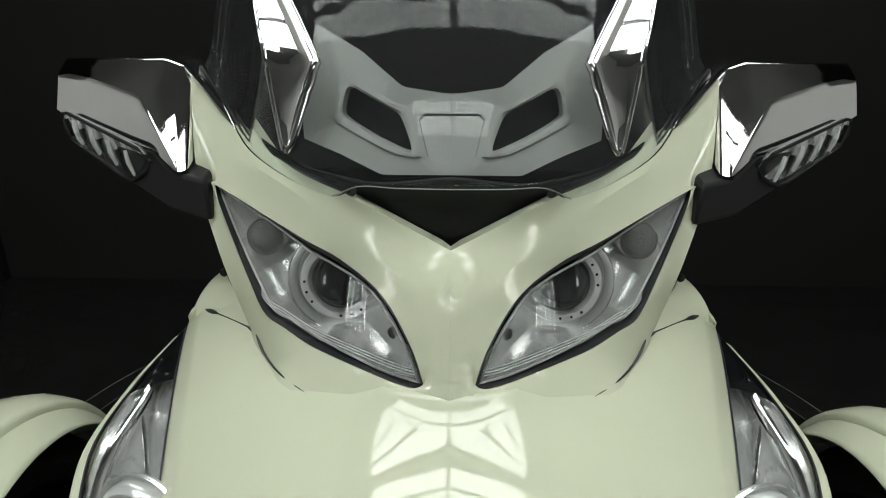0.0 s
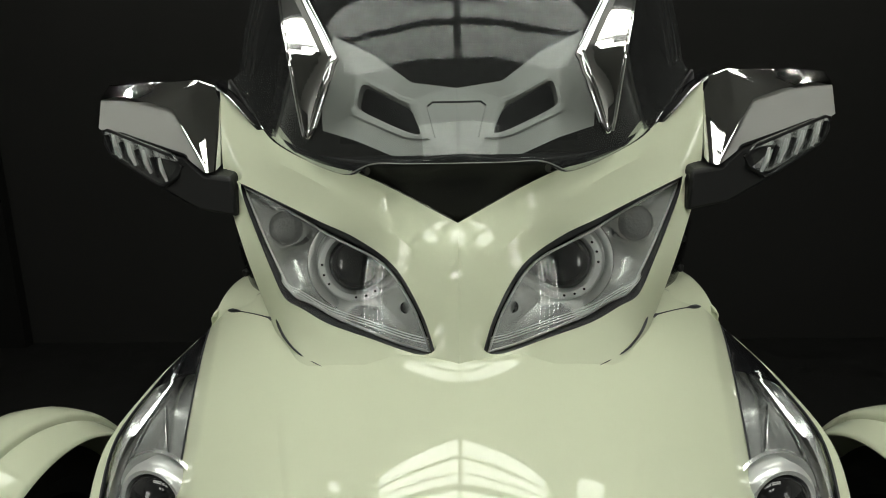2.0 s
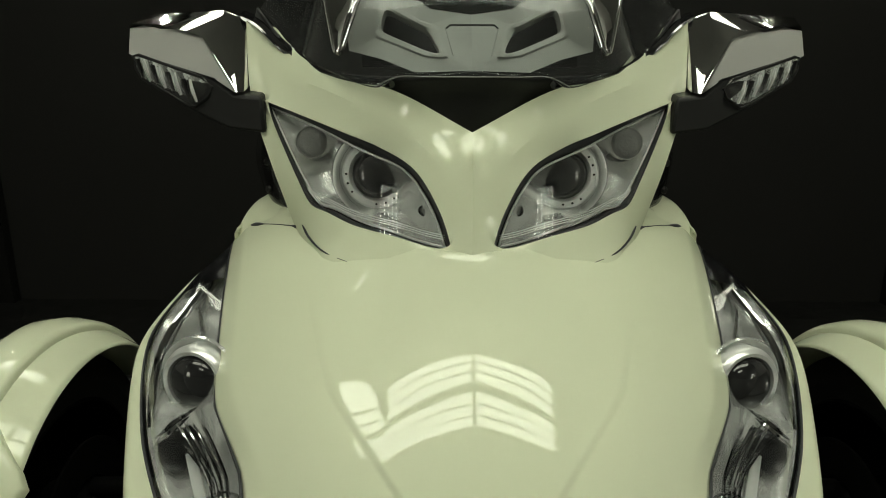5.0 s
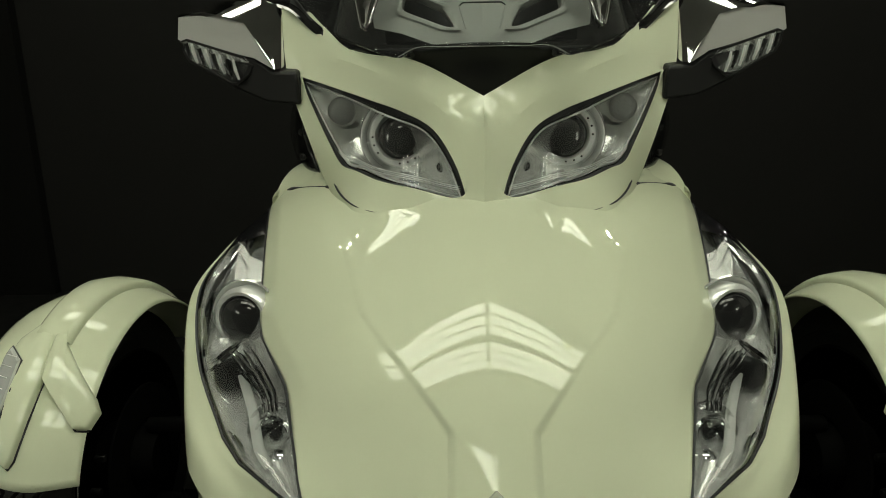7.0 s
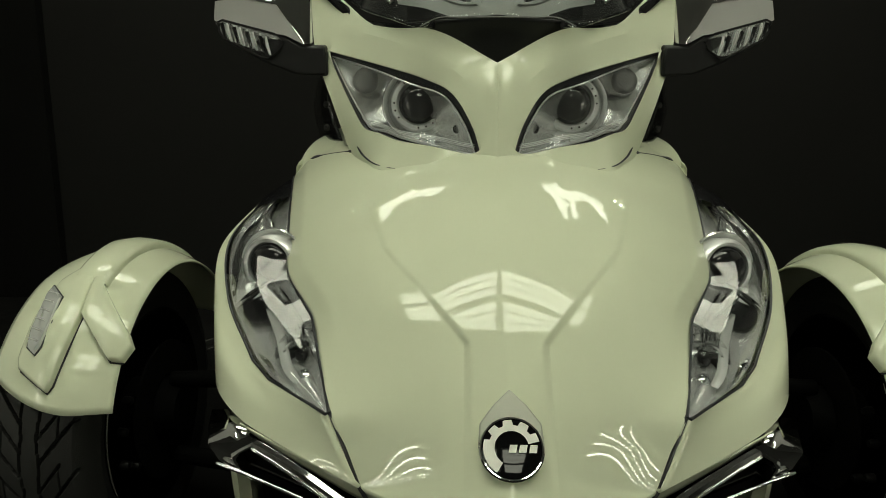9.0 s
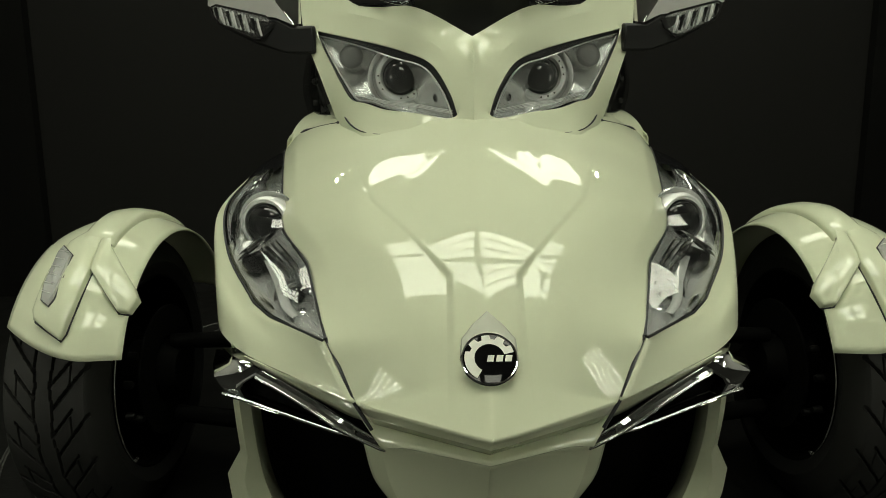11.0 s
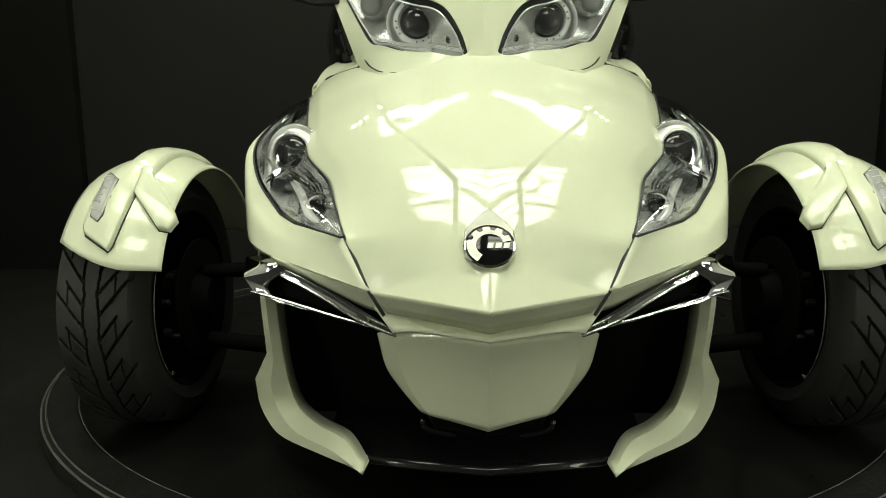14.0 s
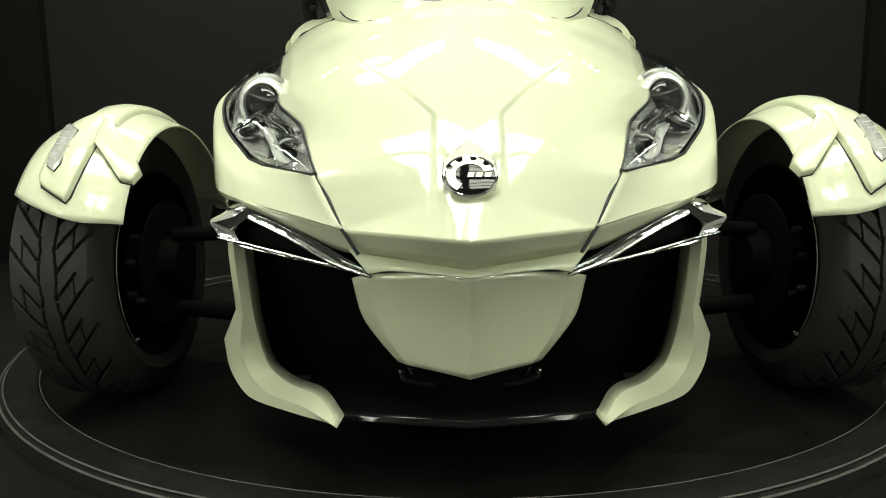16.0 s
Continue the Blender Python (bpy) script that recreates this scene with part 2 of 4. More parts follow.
tagged(part("ceiling", slab(-4.5, 4.5, -4.5, 2.9, 4.0, 4.1), CEIL, smooth=False), "grey studio ceiling", "ceiling", kind="structure")


def ceiling_light(x0, x1, y0, y1, z, bands, along, mat, label):
    """Black tray hung from the ceiling, with flat tubes at the offsets in bands; along is the axis the tubes run on."""
    ob = empty("ceiling_light", at=((x0 + x1) / 2, (y0 + y1) / 2, z))
    m = Matrix.Translation(-ob.location)
    bm = slab(x0 - 0.02, x1 + 0.02, y0 - 0.02, y1 + 0.02, z + 0.03, z + 0.09)
    bm.transform(m)
    part("tray", bm, BLACK, ob, smooth=False)
    for a, b in bands:
        bm = slab(x0, x1, y0 + a, y0 + b, z, z + 0.028) if along == "x" else slab(x0 + a, x0 + b, y0, y1, z, z + 0.028)
        bm.transform(m)
        part("tube", bm, mat, ob, smooth=False)
    for x in (x0 + 0.1, x1 - 0.1):
        bm = tube([V(x, (y0 + y1) / 2, z + 0.085), V(x, (y0 + y1) / 2, 4.0)], 0.006, 6)
        bm.transform(m)
        part("hanger", bm, BLACK, ob)
    tagged(ob, label, "ceiling light", "studio ceiling lights")


SIX = [(k * 0.107 + (0.065 if k > 2 else 0), k * 0.107 + (0.065 if k > 2 else 0) + 0.082) for k in range(6)]
for y, near, far in ((-1.95, 0.07, 0.50), (-0.35, 0.07, 1.48), (1.6, 0.34, 1.48)):
    for s in (1, -1):
        x0, x1 = sorted((s * near, s * far))
        rows = SIX[:3] if y > 1 else SIX
        ceiling_light(x0, x1, y, y + rows[-1][1], 3.0, rows, "x", TUBE, "black ceiling tray with %s white fluorescent tubes" % ("three" if y > 1 else "six"))

for s in (1, -1):
    stand = empty("light_stand", at=(s * 1.85, -0.98, -0.02))
    tagged(stand, "standing light bank with five upright white tubes", "light stand", "standing light banks")
    turned = pose(0, 0, 0, 0, 0, s * 48)
    for k in range(5):
        x = (k - 2) * 0.085
        bm = slab(x - 0.0075, x + 0.0075, 0.0, 0.015, 0.45, 1.42)
        bm.transform(turned)
        part("tube", bm, TUBE_FRONT, stand, smooth=False)
    bm = slab(-0.28, 0.28, -0.05, -0.01, 0.4, 1.47)
    bm.transform(turned)
    part("back_board", bm, BLACK, stand, smooth=False)
    bm = slab(-0.3, 0.3, -0.2, 0.1, 0.0, 0.03)
    bm.transform(turned)
    part("foot", bm, BLACK, stand, smooth=False)
    part("post", tube([V(0, 0, 0.02), V(0, 0, 0.42)], 0.02, 10), BLACK, stand)

for s in (1, -1):
    bar = empty("spot_bar", at=(s * 1.55, 2.0, 2.4))
    tagged(bar, "black lighting bar with three small bright bulbs hung from the ceiling", "spot bar", "lighting bars")
    part("pole", tube([V(0, 0, 0), V(0, 0, 1.6)], 0.012, 12), BLACK, bar)
    part("crossbar", tube([V(-0.16, 0, 0), V(0.16, 0, 0)], 0.014, 10), BLACK, bar)
    for k in (-1, 0, 1):
        part("bulb", lathe([(0.0, -0.03), (0.014, -0.026), (0.022, -0.006), (0.019, 0.01), (0.008, 0.02)], (k * 0.13, -0.03, -0.02), (-s * 0.4, -0.5, -0.7), 20), BULB, bar)

# ---- vehicle ----
bike = empty("three_wheeled_motorcycle", at=(0, 0.766, 0))
tagged(bike, "cream pearl white three-wheeled touring motorcycle with chrome trim on a turntable", "motorcycle")
SHIFT = Matrix.Translation((0, -0.766, 0))


def piece(name, bm, mat, parent=None, label="", **kw):
    """A part of the vehicle, given in the studio's own metres."""
    parent = parent or bike
    up = parent
    off = Vector()
    while up is not None:
        off += up.location
        up = up.parent
    bm.transform(Matrix.Translation(-off))
    return part(name, bm, mat, parent, label, **kw)


# hood: a nearly straight crest that falls away to both sides, cut off along the lamps
CREST = spline([V(0, .166, .395), V(0, .238, .470), V(0, .300, .535), V(0, .350, .585), V(0, .400, .631), V(0, .450, .672), V(0, .500, .709), V(0, .600, .7745), V(0, .730, .862), V(0, .880, .965)], 12)
RUN = [0.381]
for pa, pb in zip(CREST, CREST[1:]):
    RUN.append(RUN[-1] + (pb - pa).length)
# run along the crest, half width and fall of the hood's outer edge
HOOD_EDGE = [(.461, .181, .076), (.504, .202, .062), (.545, .224, .051), (.632, .252, .078), (.723, .279, .103), (.828, .335, .127), (.954, .361, .139), (1.099, .388, .166), (1.176, .402, .192), (1.26, .404, .215)]


def edge_x(k, col=1):
    """Smooth value along the hood's edge."""
    E = HOOD_EDGE
    i = min(max(sum(1 for e in E if e[0] <= k) - 1, 0), len(E) - 2)
    a, b = E[i], E[i + 1]
    h = b[0] - a[0]
    q = min(1.0, max(0.0, (k - a[0]) / h))
    def steep(j):
        lo, hi = E[max(j - 1, 0)], E[min(j + 1, len(E) - 1)]
        return (hi[col] - lo[col]) / (hi[0] - lo[0])
    q2, q3 = q * q, q * q * q
    return a[col] * (2 * q3 - 3 * q2 + 1) + steep(i) * h * (q3 - 2 * q2 + q) + b[col] * (3 * q2 - 2 * q3) + steep(i + 1) * h * (q3 - q2)


def valley(k):
    """Half width of the raised middle's foot at the run k."""
    return 0.054 + 0.70 * max(0.0, min(k, .80) - 0.622) - .9 * max(0.0, min(k, .80) - .74) ** 2 + .30 * max(0.0, k - .80)


def ease(q):
    q = min(1.0, max(0.0, q))
    return q * q * (3 - 2 * q)


def bare_drop(a, k, xe):
    """Fall of the hood below its crest at the half width a: round flanks, a blunt nose, a raised middle with rounded shoulders."""
    d = 1.28 * a ** 2.2 + .022 * min(a, .05) + 0.045 * (a / .18) ** 2 * min(1.0, max(0.0, 1 - max(0.0, k - .468) / .17)) ** 2
    d += 0.012 * ease((a - .03) / .19) * ease((k - .90) / .13)
    # the raised middle's slope eases off earlier towards its sides, the flanks' later
    turn = .080 + .35 * ease((k - .66) / .14) * .10
    top = min(a, turn)
    d += (.22 * top + 2.2 * top * top) * (.22 * ease((k - .55) / .34) - .05)
    d -= .07 * ease((a - turn) / .09) * (.13 * ease((k - .55) / .22) - .04) * ease((1.02 - k) / .2)
    f = max(0.0, a - xe + .032)
    d += 0.35 * ease((k - .62) / .15) * f * f / (f + .006)
    ke = .985 + 1.2 * a ** 1.6
    f = min(.035, max(0.0, k - ke + .035))
    d += (1.1 * max(0.0, k - ke) - 3 * f * f) * ease((.30 - a) / .05)
    deep = (0.0020 + 0.0050 * ease((.72 - k) / .12) * ease((k - .50) / .14)) * ease((k - .42) / .1) * ease((.99 - k) / .16)
    hi = valley(k)
    lo = hi - .011
    q = min(1.0, max(0.0, (a - lo) / (hi - lo)))
    return d + deep * (.10 * min(1.0, a / hi) + .90 * q * q * (2.2 - 1.2 * q))


def hood_point(x, k):
    i = min(max(sum(1 for r in RUN if r <= k) - 1, 0), len(CREST) - 2)
    q = (k - RUN[i]) / (RUN[i + 1] - RUN[i])
    c = CREST[i].lerp(CREST[i + 1], q)
    t0 = (CREST[min(i + 1, len(CREST) - 1)] - CREST[max(i - 1, 0)]).normalized()
    t1 = (CREST[min(i + 2, len(CREST) - 1)] - CREST[i]).normalized()
    t = t0.lerp(t1, q).normalized()
    n = Vector((0, -t.z, t.y))
    a, xe = abs(x), edge_x(k)
    keep = edge_x(k, 2)
    drop = bare_drop(a, k, xe)
    drop += (keep - bare_drop(xe, k, xe)) * (a / xe) ** 3
    return Vector((x, c.y, c.z)) - n * drop


def hood_grid():
    n1, n2, m = 26, 44, 220
    g = []
    for j in range(m + 1):
        k1 = 1.18 - (1.18 - .461) * j / m
        k0 = k1 - .080 * max(0.0, min(1.0, 1 - (k1 - .461) / .4))
        xe, w = edge_x(k1), min(valley(k0), edge_x(k1) - .02)
        line = [w * (1 - (1 - i / n1) ** 1.8) for i in range(n1 + 1)] + [w + (xe - w) * (i / n2) ** 1.4 for i in range(1, n2 + 1)]
        g.append([hood_point(x, k0 + (k1 - k0) * (x / xe)) for x in line])
    # the front edge runs nearly straight from the tip to the seams
    xe = g[-1][-1].x
    want = [V(p.x, .166 + .110 * (p.x / .181) ** 1.12, .395 + .005 * p.x / .181) for p in g[-1]]
    shift = [b - a for a, b in zip(g[-1], want)]
    for j, row in enumerate(g):
        q = ease((j - m + 70) / 70)
        for i, p in enumerate(row):
            row[i] = p + shift[i] * q
    return both_halves(g)


NOSE = hood_grid()
CENTRE = [r[len(r) // 2] for r in NOSE]
kb = min(range(12, len(CENTRE) - 12), key=lambda k: abs(CENTRE[k].z - 0.470))
piece("hood", facing(skin(NOSE), (0, -1, 1)), PAINT, label="glossy cream hood with a raised centre and a pointed nose", thick=0.004, angle=50)
NOSE_EDGE = [p for p in NOSE[-1] if p.x > -1e-6]
TUCK = spline([V(0.000, 0.225, 0.348), V(0.076, 0.255, 0.356), V(0.156, 0.288, 0.364)], 26)
LIP = []
for f in (0.0, .15, .5, 1.0):
    LIP.append([p.lerp(TUCK[round(i * (len(TUCK) - 1) / (len(NOSE_EDGE) - 1))], f) + V(0, -.003 * math.sin(f * math.pi), 0) for i, p in enumerate(NOSE_EDGE)])
for s in (1, -1):
    piece("seam", side(tube([V(.2245, .318, .480), V(.202, .296, .441), V(.181, .276, .400), V(.157, .264, .366)], .0028, 6), s), SEAL)
piece("hood_lip", facing(skin(both_halves(LIP)), (0, -1, -1)), PAINT, thick=0.003, angle=12)
CHINTOP = [[V(0.000, 0.229, 0.352), V(0.057, 0.251, 0.358), V(0.113, 0.274, 0.364), V(0.178, 0.301, 0.370)],
           [V(0.000, 0.209, 0.342), V(0.056, 0.231, 0.344), V(0.113, 0.254, 0.345), V(0.145, 0.267, 0.338)]]
piece("chin_strip", facing(skin(both_halves(loft(CHINTOP, 6, 3))), (0, -1, 0)), PAINT, thick=0.003, angle=12)
CHIN = [
    [V(0.000, 0.216, 0.341), V(0.065, 0.249, 0.341), V(0.149, 0.290, 0.333), V(0.176, 0.318, 0.323)],
    [V(0.000, 0.247, 0.280), V(0.058, 0.272, 0.276), V(0.137, 0.300, 0.270), V(0.164, 0.326, 0.265)],
    [V(0.000, 0.260, 0.231), V(0.051, 0.281, 0.228), V(0.119, 0.304, 0.227), V(0.141, 0.328, 0.227)],
    [V(0.000, 0.273, 0.178), V(0.043, 0.286, 0.185), V(0.093, 0.304, 0.191), V(0.109, 0.318, 0.192)],
]
piece("chin_panel", facing(skin(both_halves(loft(CHIN, 6, 5, sharp_u=(2,)))), (0, -1, 0)), PAINT, thick=0.004, label="plain cream chin panel tapering downwards", angle=12)

# badge on the nose
bt = (CENTRE[kb - 10] - CENTRE[kb + 10]).normalized()
bn = Vector((0, -bt.z, bt.y))
bc = CENTRE[kb] + bn * 0.003
badge = empty("badge", bike, bc - bike.location)
tagged(badge, "round black and white badge with a chrome rim")
piece("rim", lathe([(0.0, 0.0), (.0365, 0.0), (.0375, .003), (.036, .005), (.0345, .0045)], bc, bn, 48), CHROME, badge)
piece("disc", lathe([(0.0, .005), (.015, .0048), (.027, .0043), (.0345, .0035), (.0345, .002)], bc, bn, 48), ENAMEL, badge)


def badge_ring():
    u = Vector((1, 0, 0))
    w = bn.cross(u)
    bm = bmesh.new()
    n = 60
    rows = []
    for i in range(n + 1):
        a = radians(14 + 224 * i / n)
        tooth = (i % 10) < 6 or i > 44
        ro = 0.0325 if tooth else 0.0265
        d = u * math.cos(a) + w * math.sin(a)
        rows.append((bm.verts.new(bc + bn * .0056 + d * 0.0195), bm.verts.new(bc + bn * .0056 + d * ro)))
    for a, b in zip(rows, rows[1:]):
        bm.faces.new([a[0], a[1], b[1], b[0]])
    return facing(bm, bn)


piece("gear_ring", badge_ring(), WHITE, badge, smooth=False)
for k in range(3):
    x = -0.004 + k * 0.0115
    bw = bn.cross(Vector((1, 0, 0)))
    pts = [bc + bn * .0064 + Vector((1, 0, 0)) * (x + dx) + bw * dz for dx, dz in ((.002, .0035), (.0105, .0035), (.0085, -.0055), (0, -.0055))]
    b2 = bmesh.new()
    b2.faces.new([b2.verts.new(p) for p in pts])
    piece("badge_bar", facing(b2, bn), WHITE, badge, smooth=False)

sh = [bc + V(x, 0, 0) + bt * h for x, h in ((0, .072), (.020, .052), (.036, .030), (.038, .004), (-.038, .004), (-.036, .030), (-.020, .052))]
piece("badge_shield", solid([p + bn * .0015 for p in sh], [p - bn * .02 for p in sh]), SILVER, label="silver pointed shield above the badge", bevel=.002)

# upper cowl: one half is a ring round the lamp
LAMP = [V(.315, .824, .979), V(.245, .775, .958), V(.175, .727, .936), V(.128, .703, .920), V(.077, .665, .893), V(.043, .642, .840), V(.026, .632, .788),
        V(.062, .640, .794), V(.104, .656, .803), V(.166, .690, .812), V(.204, .712, .825), V(.233, .733, .834), V(.256, .757, .868), V(.286, .790, .922)]
LAMP_SHARP = (0, 6)
EDGE = [V(.364, .925, 1.104), V(.302, .885, 1.090), V(.229, .806, 1.022), V(.105, .690, .996), V(0, .678, .942), V(0, .645, .910), V(0, .621, .803),
        V(0, .609, .770), V(.060, .616, .765), V(.190, .672, .762), V(.240, .728, .772), V(.268, .775, .793), V(.306, .800, .890), V(.345, .857, .985)]
EDGE_SHARP = (0, 1, 2, 4, 5, 6, 7, 11)
MIDR = [V(.340, .862, 1.048), V(.261, .812, 1.017), V(.176, .734, .986), V(.102, .673, .957), V(.040, .655, .927), V(.014, .635, .885), V(.013, .619, .795),
        V(.030, .614, .781), V(.085, .631, .787), V(.178, .677, .796), V(.222, .712, .805), V(.252, .747, .816), V(.285, .770, .880), V(.321, .818, .955)]


def cowl_half(s):
    inner = spline(LAMP, 7, True, LAMP_SHARP)
    outer = spline(EDGE, 7, True, EDGE_SHARP)
    mid = spline(MIDR, 7, True, (0, 6))
    deep = [p + Vector((0, 0.03, -0.012)) for p in inner]
    turned = [p + Vector((-0.004 if p.x > 0.01 else 0, 0.03, -0.006)) for p in outer]
    rows = [[inner[i], inner[i].lerp(mid[i], 0.5), inner[i].lerp(mid[i], 0.92), mid[i].lerp(outer[i], 0.08), mid[i].lerp(outer[i], 0.5), outer[i]] for i in range(len(inner))]
    fine = [spline(r, 2) for r in rows]
    body = [[c[j] for c in fine] for j in range(len(fine[0]))]
    for _ in range(110):
        calm = [list(r) for r in body]
        for j in range(1, len(body) - 1):
            n = len(body[j])
            for i in range(n):
                if j == 5 and 2 < i < 32:
                    calm[j][i] = body[j][i] * .4 + (body[j][i - 1] + body[j][i + 1]) * .3
                    continue
                calm[j][i] = body[j][i] * .4 + (body[j][i - 1] + body[j][(i + 1) % n]) * .15 + (body[j - 1][i] + body[j + 1][i]) * .15
        body = calm
    grid = [deep] + body + [turned]
    for row in grid:
        for p in row:
            p.x = max(p.x, 0)
    return side(facing(skin(grid, True), (0, -1, 0.6)), s)


cowl = empty("upper_cowl", bike, (0, 0, 0.9))
for s in (1, -1):
    piece("cowl_shell", cowl_half(s), PAINT, cowl, angle=16)

for s in (1, -1):
    rim = spline([V(.248, .739, .801), V(.235, .721, .786), V(.216, .701, .774), V(.195, .683, .768), V(.172, .663, .766)], 4)
    piece("cowl_seam", side(tube(rim, [.0008, .0016, .0019, .0019, .0018, .0017, .0016, .0015, .0014, .0013, .0012, .0011, .0010, .0009, .0007, .0005, .0003], 8), s), SEAL)
    row0 = [hood_point(x, k) for x, k in ((.255, 1.10), (.29, 1.125), (.32, 1.148), (.35, 1.166), (.38, 1.173), (.400, 1.174))]
    back = [V(.290, .935, .846), V(.324, .928, .830), V(.344, .918, .818), V(.362, .906, .806), V(.377, .890, .786), V(.387, .874, .760)]
    SHO = [[p + V(0, .002, -.003) for p in row0], [a.lerp(b, .5) + V(0, -.002, .003) for a, b in zip(row0, back)], back, [p + V(-.004, .05, -.03) for p in back]]
    piece("shoulder_panel", side(facing(skin(loft(SHO, 4, 5)), (.5, -.5, 1)), s), PAINT, label="cream shoulder panel behind the hood", thick=.003)
    joint = [hood_point(.252 + .113 * q, 1.104 + .077 * q) for q in (0, .05, .12, .18, .3, .5, .7, .8, .88, 1)]
    piece("shoulder_seam", side(tube(joint, [.0045, .0045, .0035, .0012, .0009, .0008, .0010, .0032, .0036, .0008], 8), s), SEAL)

# inner headlamps
for s in (1, -1):
    lamp = empty("headlamp", bike, (s * .17, 0, 0.88))
    tagged(lamp, "clear almond-shaped headlamp with a round projector")
    rim0 = spline(LAMP, 7, True, LAMP_SHARP)
    a = [p + Vector((0, .003, -.001)) for p in rim0]
    b = inset_loop(a, .0045, (0, .004, -.002))
    c = inset_loop(a, .008, (0, .016, -.006))
    piece("bezel", side(facing(skin([a, b, c], True), (0, -1, .5)), s), SEAL, lamp)
    piece("inner_trim", side(tube([p + Vector((0, .002, 0)) for p in inset_loop(a, .0125, (0, .008, -.003))], .0016, 6, True), s), SATIN, lamp)
    foot = rim0[44:80]
    for q, dy in ((.0120, .011), (.0145, .013), (.0170, .015)):
        piece("lens_rib", side(tube([p + Vector((0, dy, q)) for p in foot], [.0005] + [.0008] * (len(foot) - 2) + [.0005], 6), s), SATIN, lamp)
    # lens: filled outline, bulging
    mid = sum(b, Vector()) / len(b)
    A = np.array([[1, p.x, p.z, p.x * p.x, p.x * p.z, p.z * p.z] for p in b])
    co = np.linalg.lstsq(A, np.array([p.y for p in b]), rcond=None)[0]

    def sheet(p):
        y = float(co @ np.array([1, p.x, p.z, p.x * p.x, p.x * p.z, p.z * p.z]))
        return Vector((p.x, y - .016 * (1 - ((p.x - .15) / .13) ** 2) * (1 - ((p.z - .88) / .13) ** 2), p.z))

    rows = [[sheet(p.lerp(mid, k)) for p in b] for k in np.linspace(0, .995, 40)]
    piece("lens", side(facing(skin(rows, True), (0, -1, .5)), s), LENS, lamp, angle=80).visible_shadow = False
    back = [inset_loop(a, .010, (0, .012, -.005))] + [[p.lerp(mid, k) + Vector((0, .012 + .05 * math.sin(k * 1.57), -.005)) for p in a] for k in (.2, .4, .6, .8, .98)]
    piece("reflector", side(facing(skin(back, True), (0, -1, .5)), s), WAVY, lamp)
    pc = V(s * .136, .742, .877)
    pa = Vector((0, -1, .12))
    piece("projector_bowl", lathe([(.066, .002), (.064, .006), (.060, .002), (.056, -.012), (.050, -.016)], pc, pa, 48), REFLECTOR, lamp)
    piece("projector_ring", lathe([(.050, -.02), (.050, .004), (.047, .008), (.040, .008), (.036, .002), (.036, -.02)], pc, pa, 40), SATIN, lamp)
    pu = pa.normalized().cross(Vector((1, 0, 0)))
    for k in range(20):
        if k % 5 < 3:
            d = Vector((math.cos(k * .31416), 0, 0)) + pu * math.sin(k * .31416)
            piece("ring_notch", lathe([(0, .0010), (.0017, .0008), (.0017, -.002)], pc + pa.normalized() * .008 + d * .0435, pa, 8), GLOSSBLACK, lamp)
    piece("projector_lens", lathe([(.036, -.004), (.035, .004), (.029, .012), (.018, .018), (0.0, .020)], pc, pa, 40), LENSGLASS, lamp)
    kc = V(s * .236, .782, .919)
    piece("parking_lamp", lathe([(.025, -.02), (.025, .003), (.0235, .005), (.0215, .002)], kc, pa, 32), BRUSHED, lamp)
    piece("parking_dish", lathe([(.0215, .002), (.020, .004), (.012, .006), (0, .0065)], kc, pa, 32), LAMPGREY, lamp, "frosted grey parking lamp")
    piece("tip_socket", lathe([(.008, -.012), (.008, .001), (.007, .002), (.005, -.003), (0, -.005)], V(s * .066, .690, .833), pa, 20), GLOSSBLACK, lamp)

# windscreen and what lies behind it
WS_MID = [(.672, 1.014), (.690, 1.056), (.713, 1.107), (.757, 1.187), (.861, 1.352), (.980, 1.510)]
WS = []
for i, (y, z) in enumerate(WS_MID):
    q = max(0.0, 1 - i / 2.5)
    f = 1 if i < 4 else (.93, .80)[i - 4]
    row = []
    for x, up in ((0, 0), (.06, 0), (.100, 0), (.130, -.013 * q), (.180, .002 * q), (.243, .026 * q + .004), (.330 + .014 * (1 - q), .108 * q + .02 * (1 - q))):
        row.append(V(x, y + .85 * x * x + 4.5 * max(0, x - .16) ** 2, z + up))
    WS.append(row)
    if f < 1:
        WS[-1] = [V(p.x * f, y + (p.y - y) * f, p.z - (1 - f) * .4 * abs(p.x)) for p in WS[-1]]
piece("windscreen", facing(skin(both_halves(loft(WS, 6, 6))), (0, -1, 1)), SCREEN, label="tall curved clear windscreen", thick=0.004).visible_shadow = False


notch = [p for p in WS[0] if p.x < .14]
notch = [V(-p.x, p.y, p.z) for p in reversed(notch[1:])] + notch
piece("screen_edge", tube([p + V(0, -.002, 0) for p in spline(notch, 6)], .0007, 6), GREY)


def ring_plate(outer, hole, lift=0.006, n=4, sharp_o=None, sharp_h=None):
    """Plate with one hole: matched outlines, with the hole's edge raised and turned in."""
    o = spline(outer, n, True, sharp_o if sharp_o is not None else range(len(outer)))
    h = spline(hole, n, True, sharp_h if sharp_h is not None else ())
    m1 = [a.lerp(b, .72) for a, b in zip(o, h)]
    m2 = [a.lerp(b, .80) + Vector((0, -lift, 0)) for a, b in zip(o, h)]
    m3 = [a.lerp(b, .92) + Vector((0, -lift, 0)) for a, b in zip(o, h)]
    h2 = [p + Vector((0, .03, -.005)) for p in h]
    return [o, m1, m2, m3, h, h2]


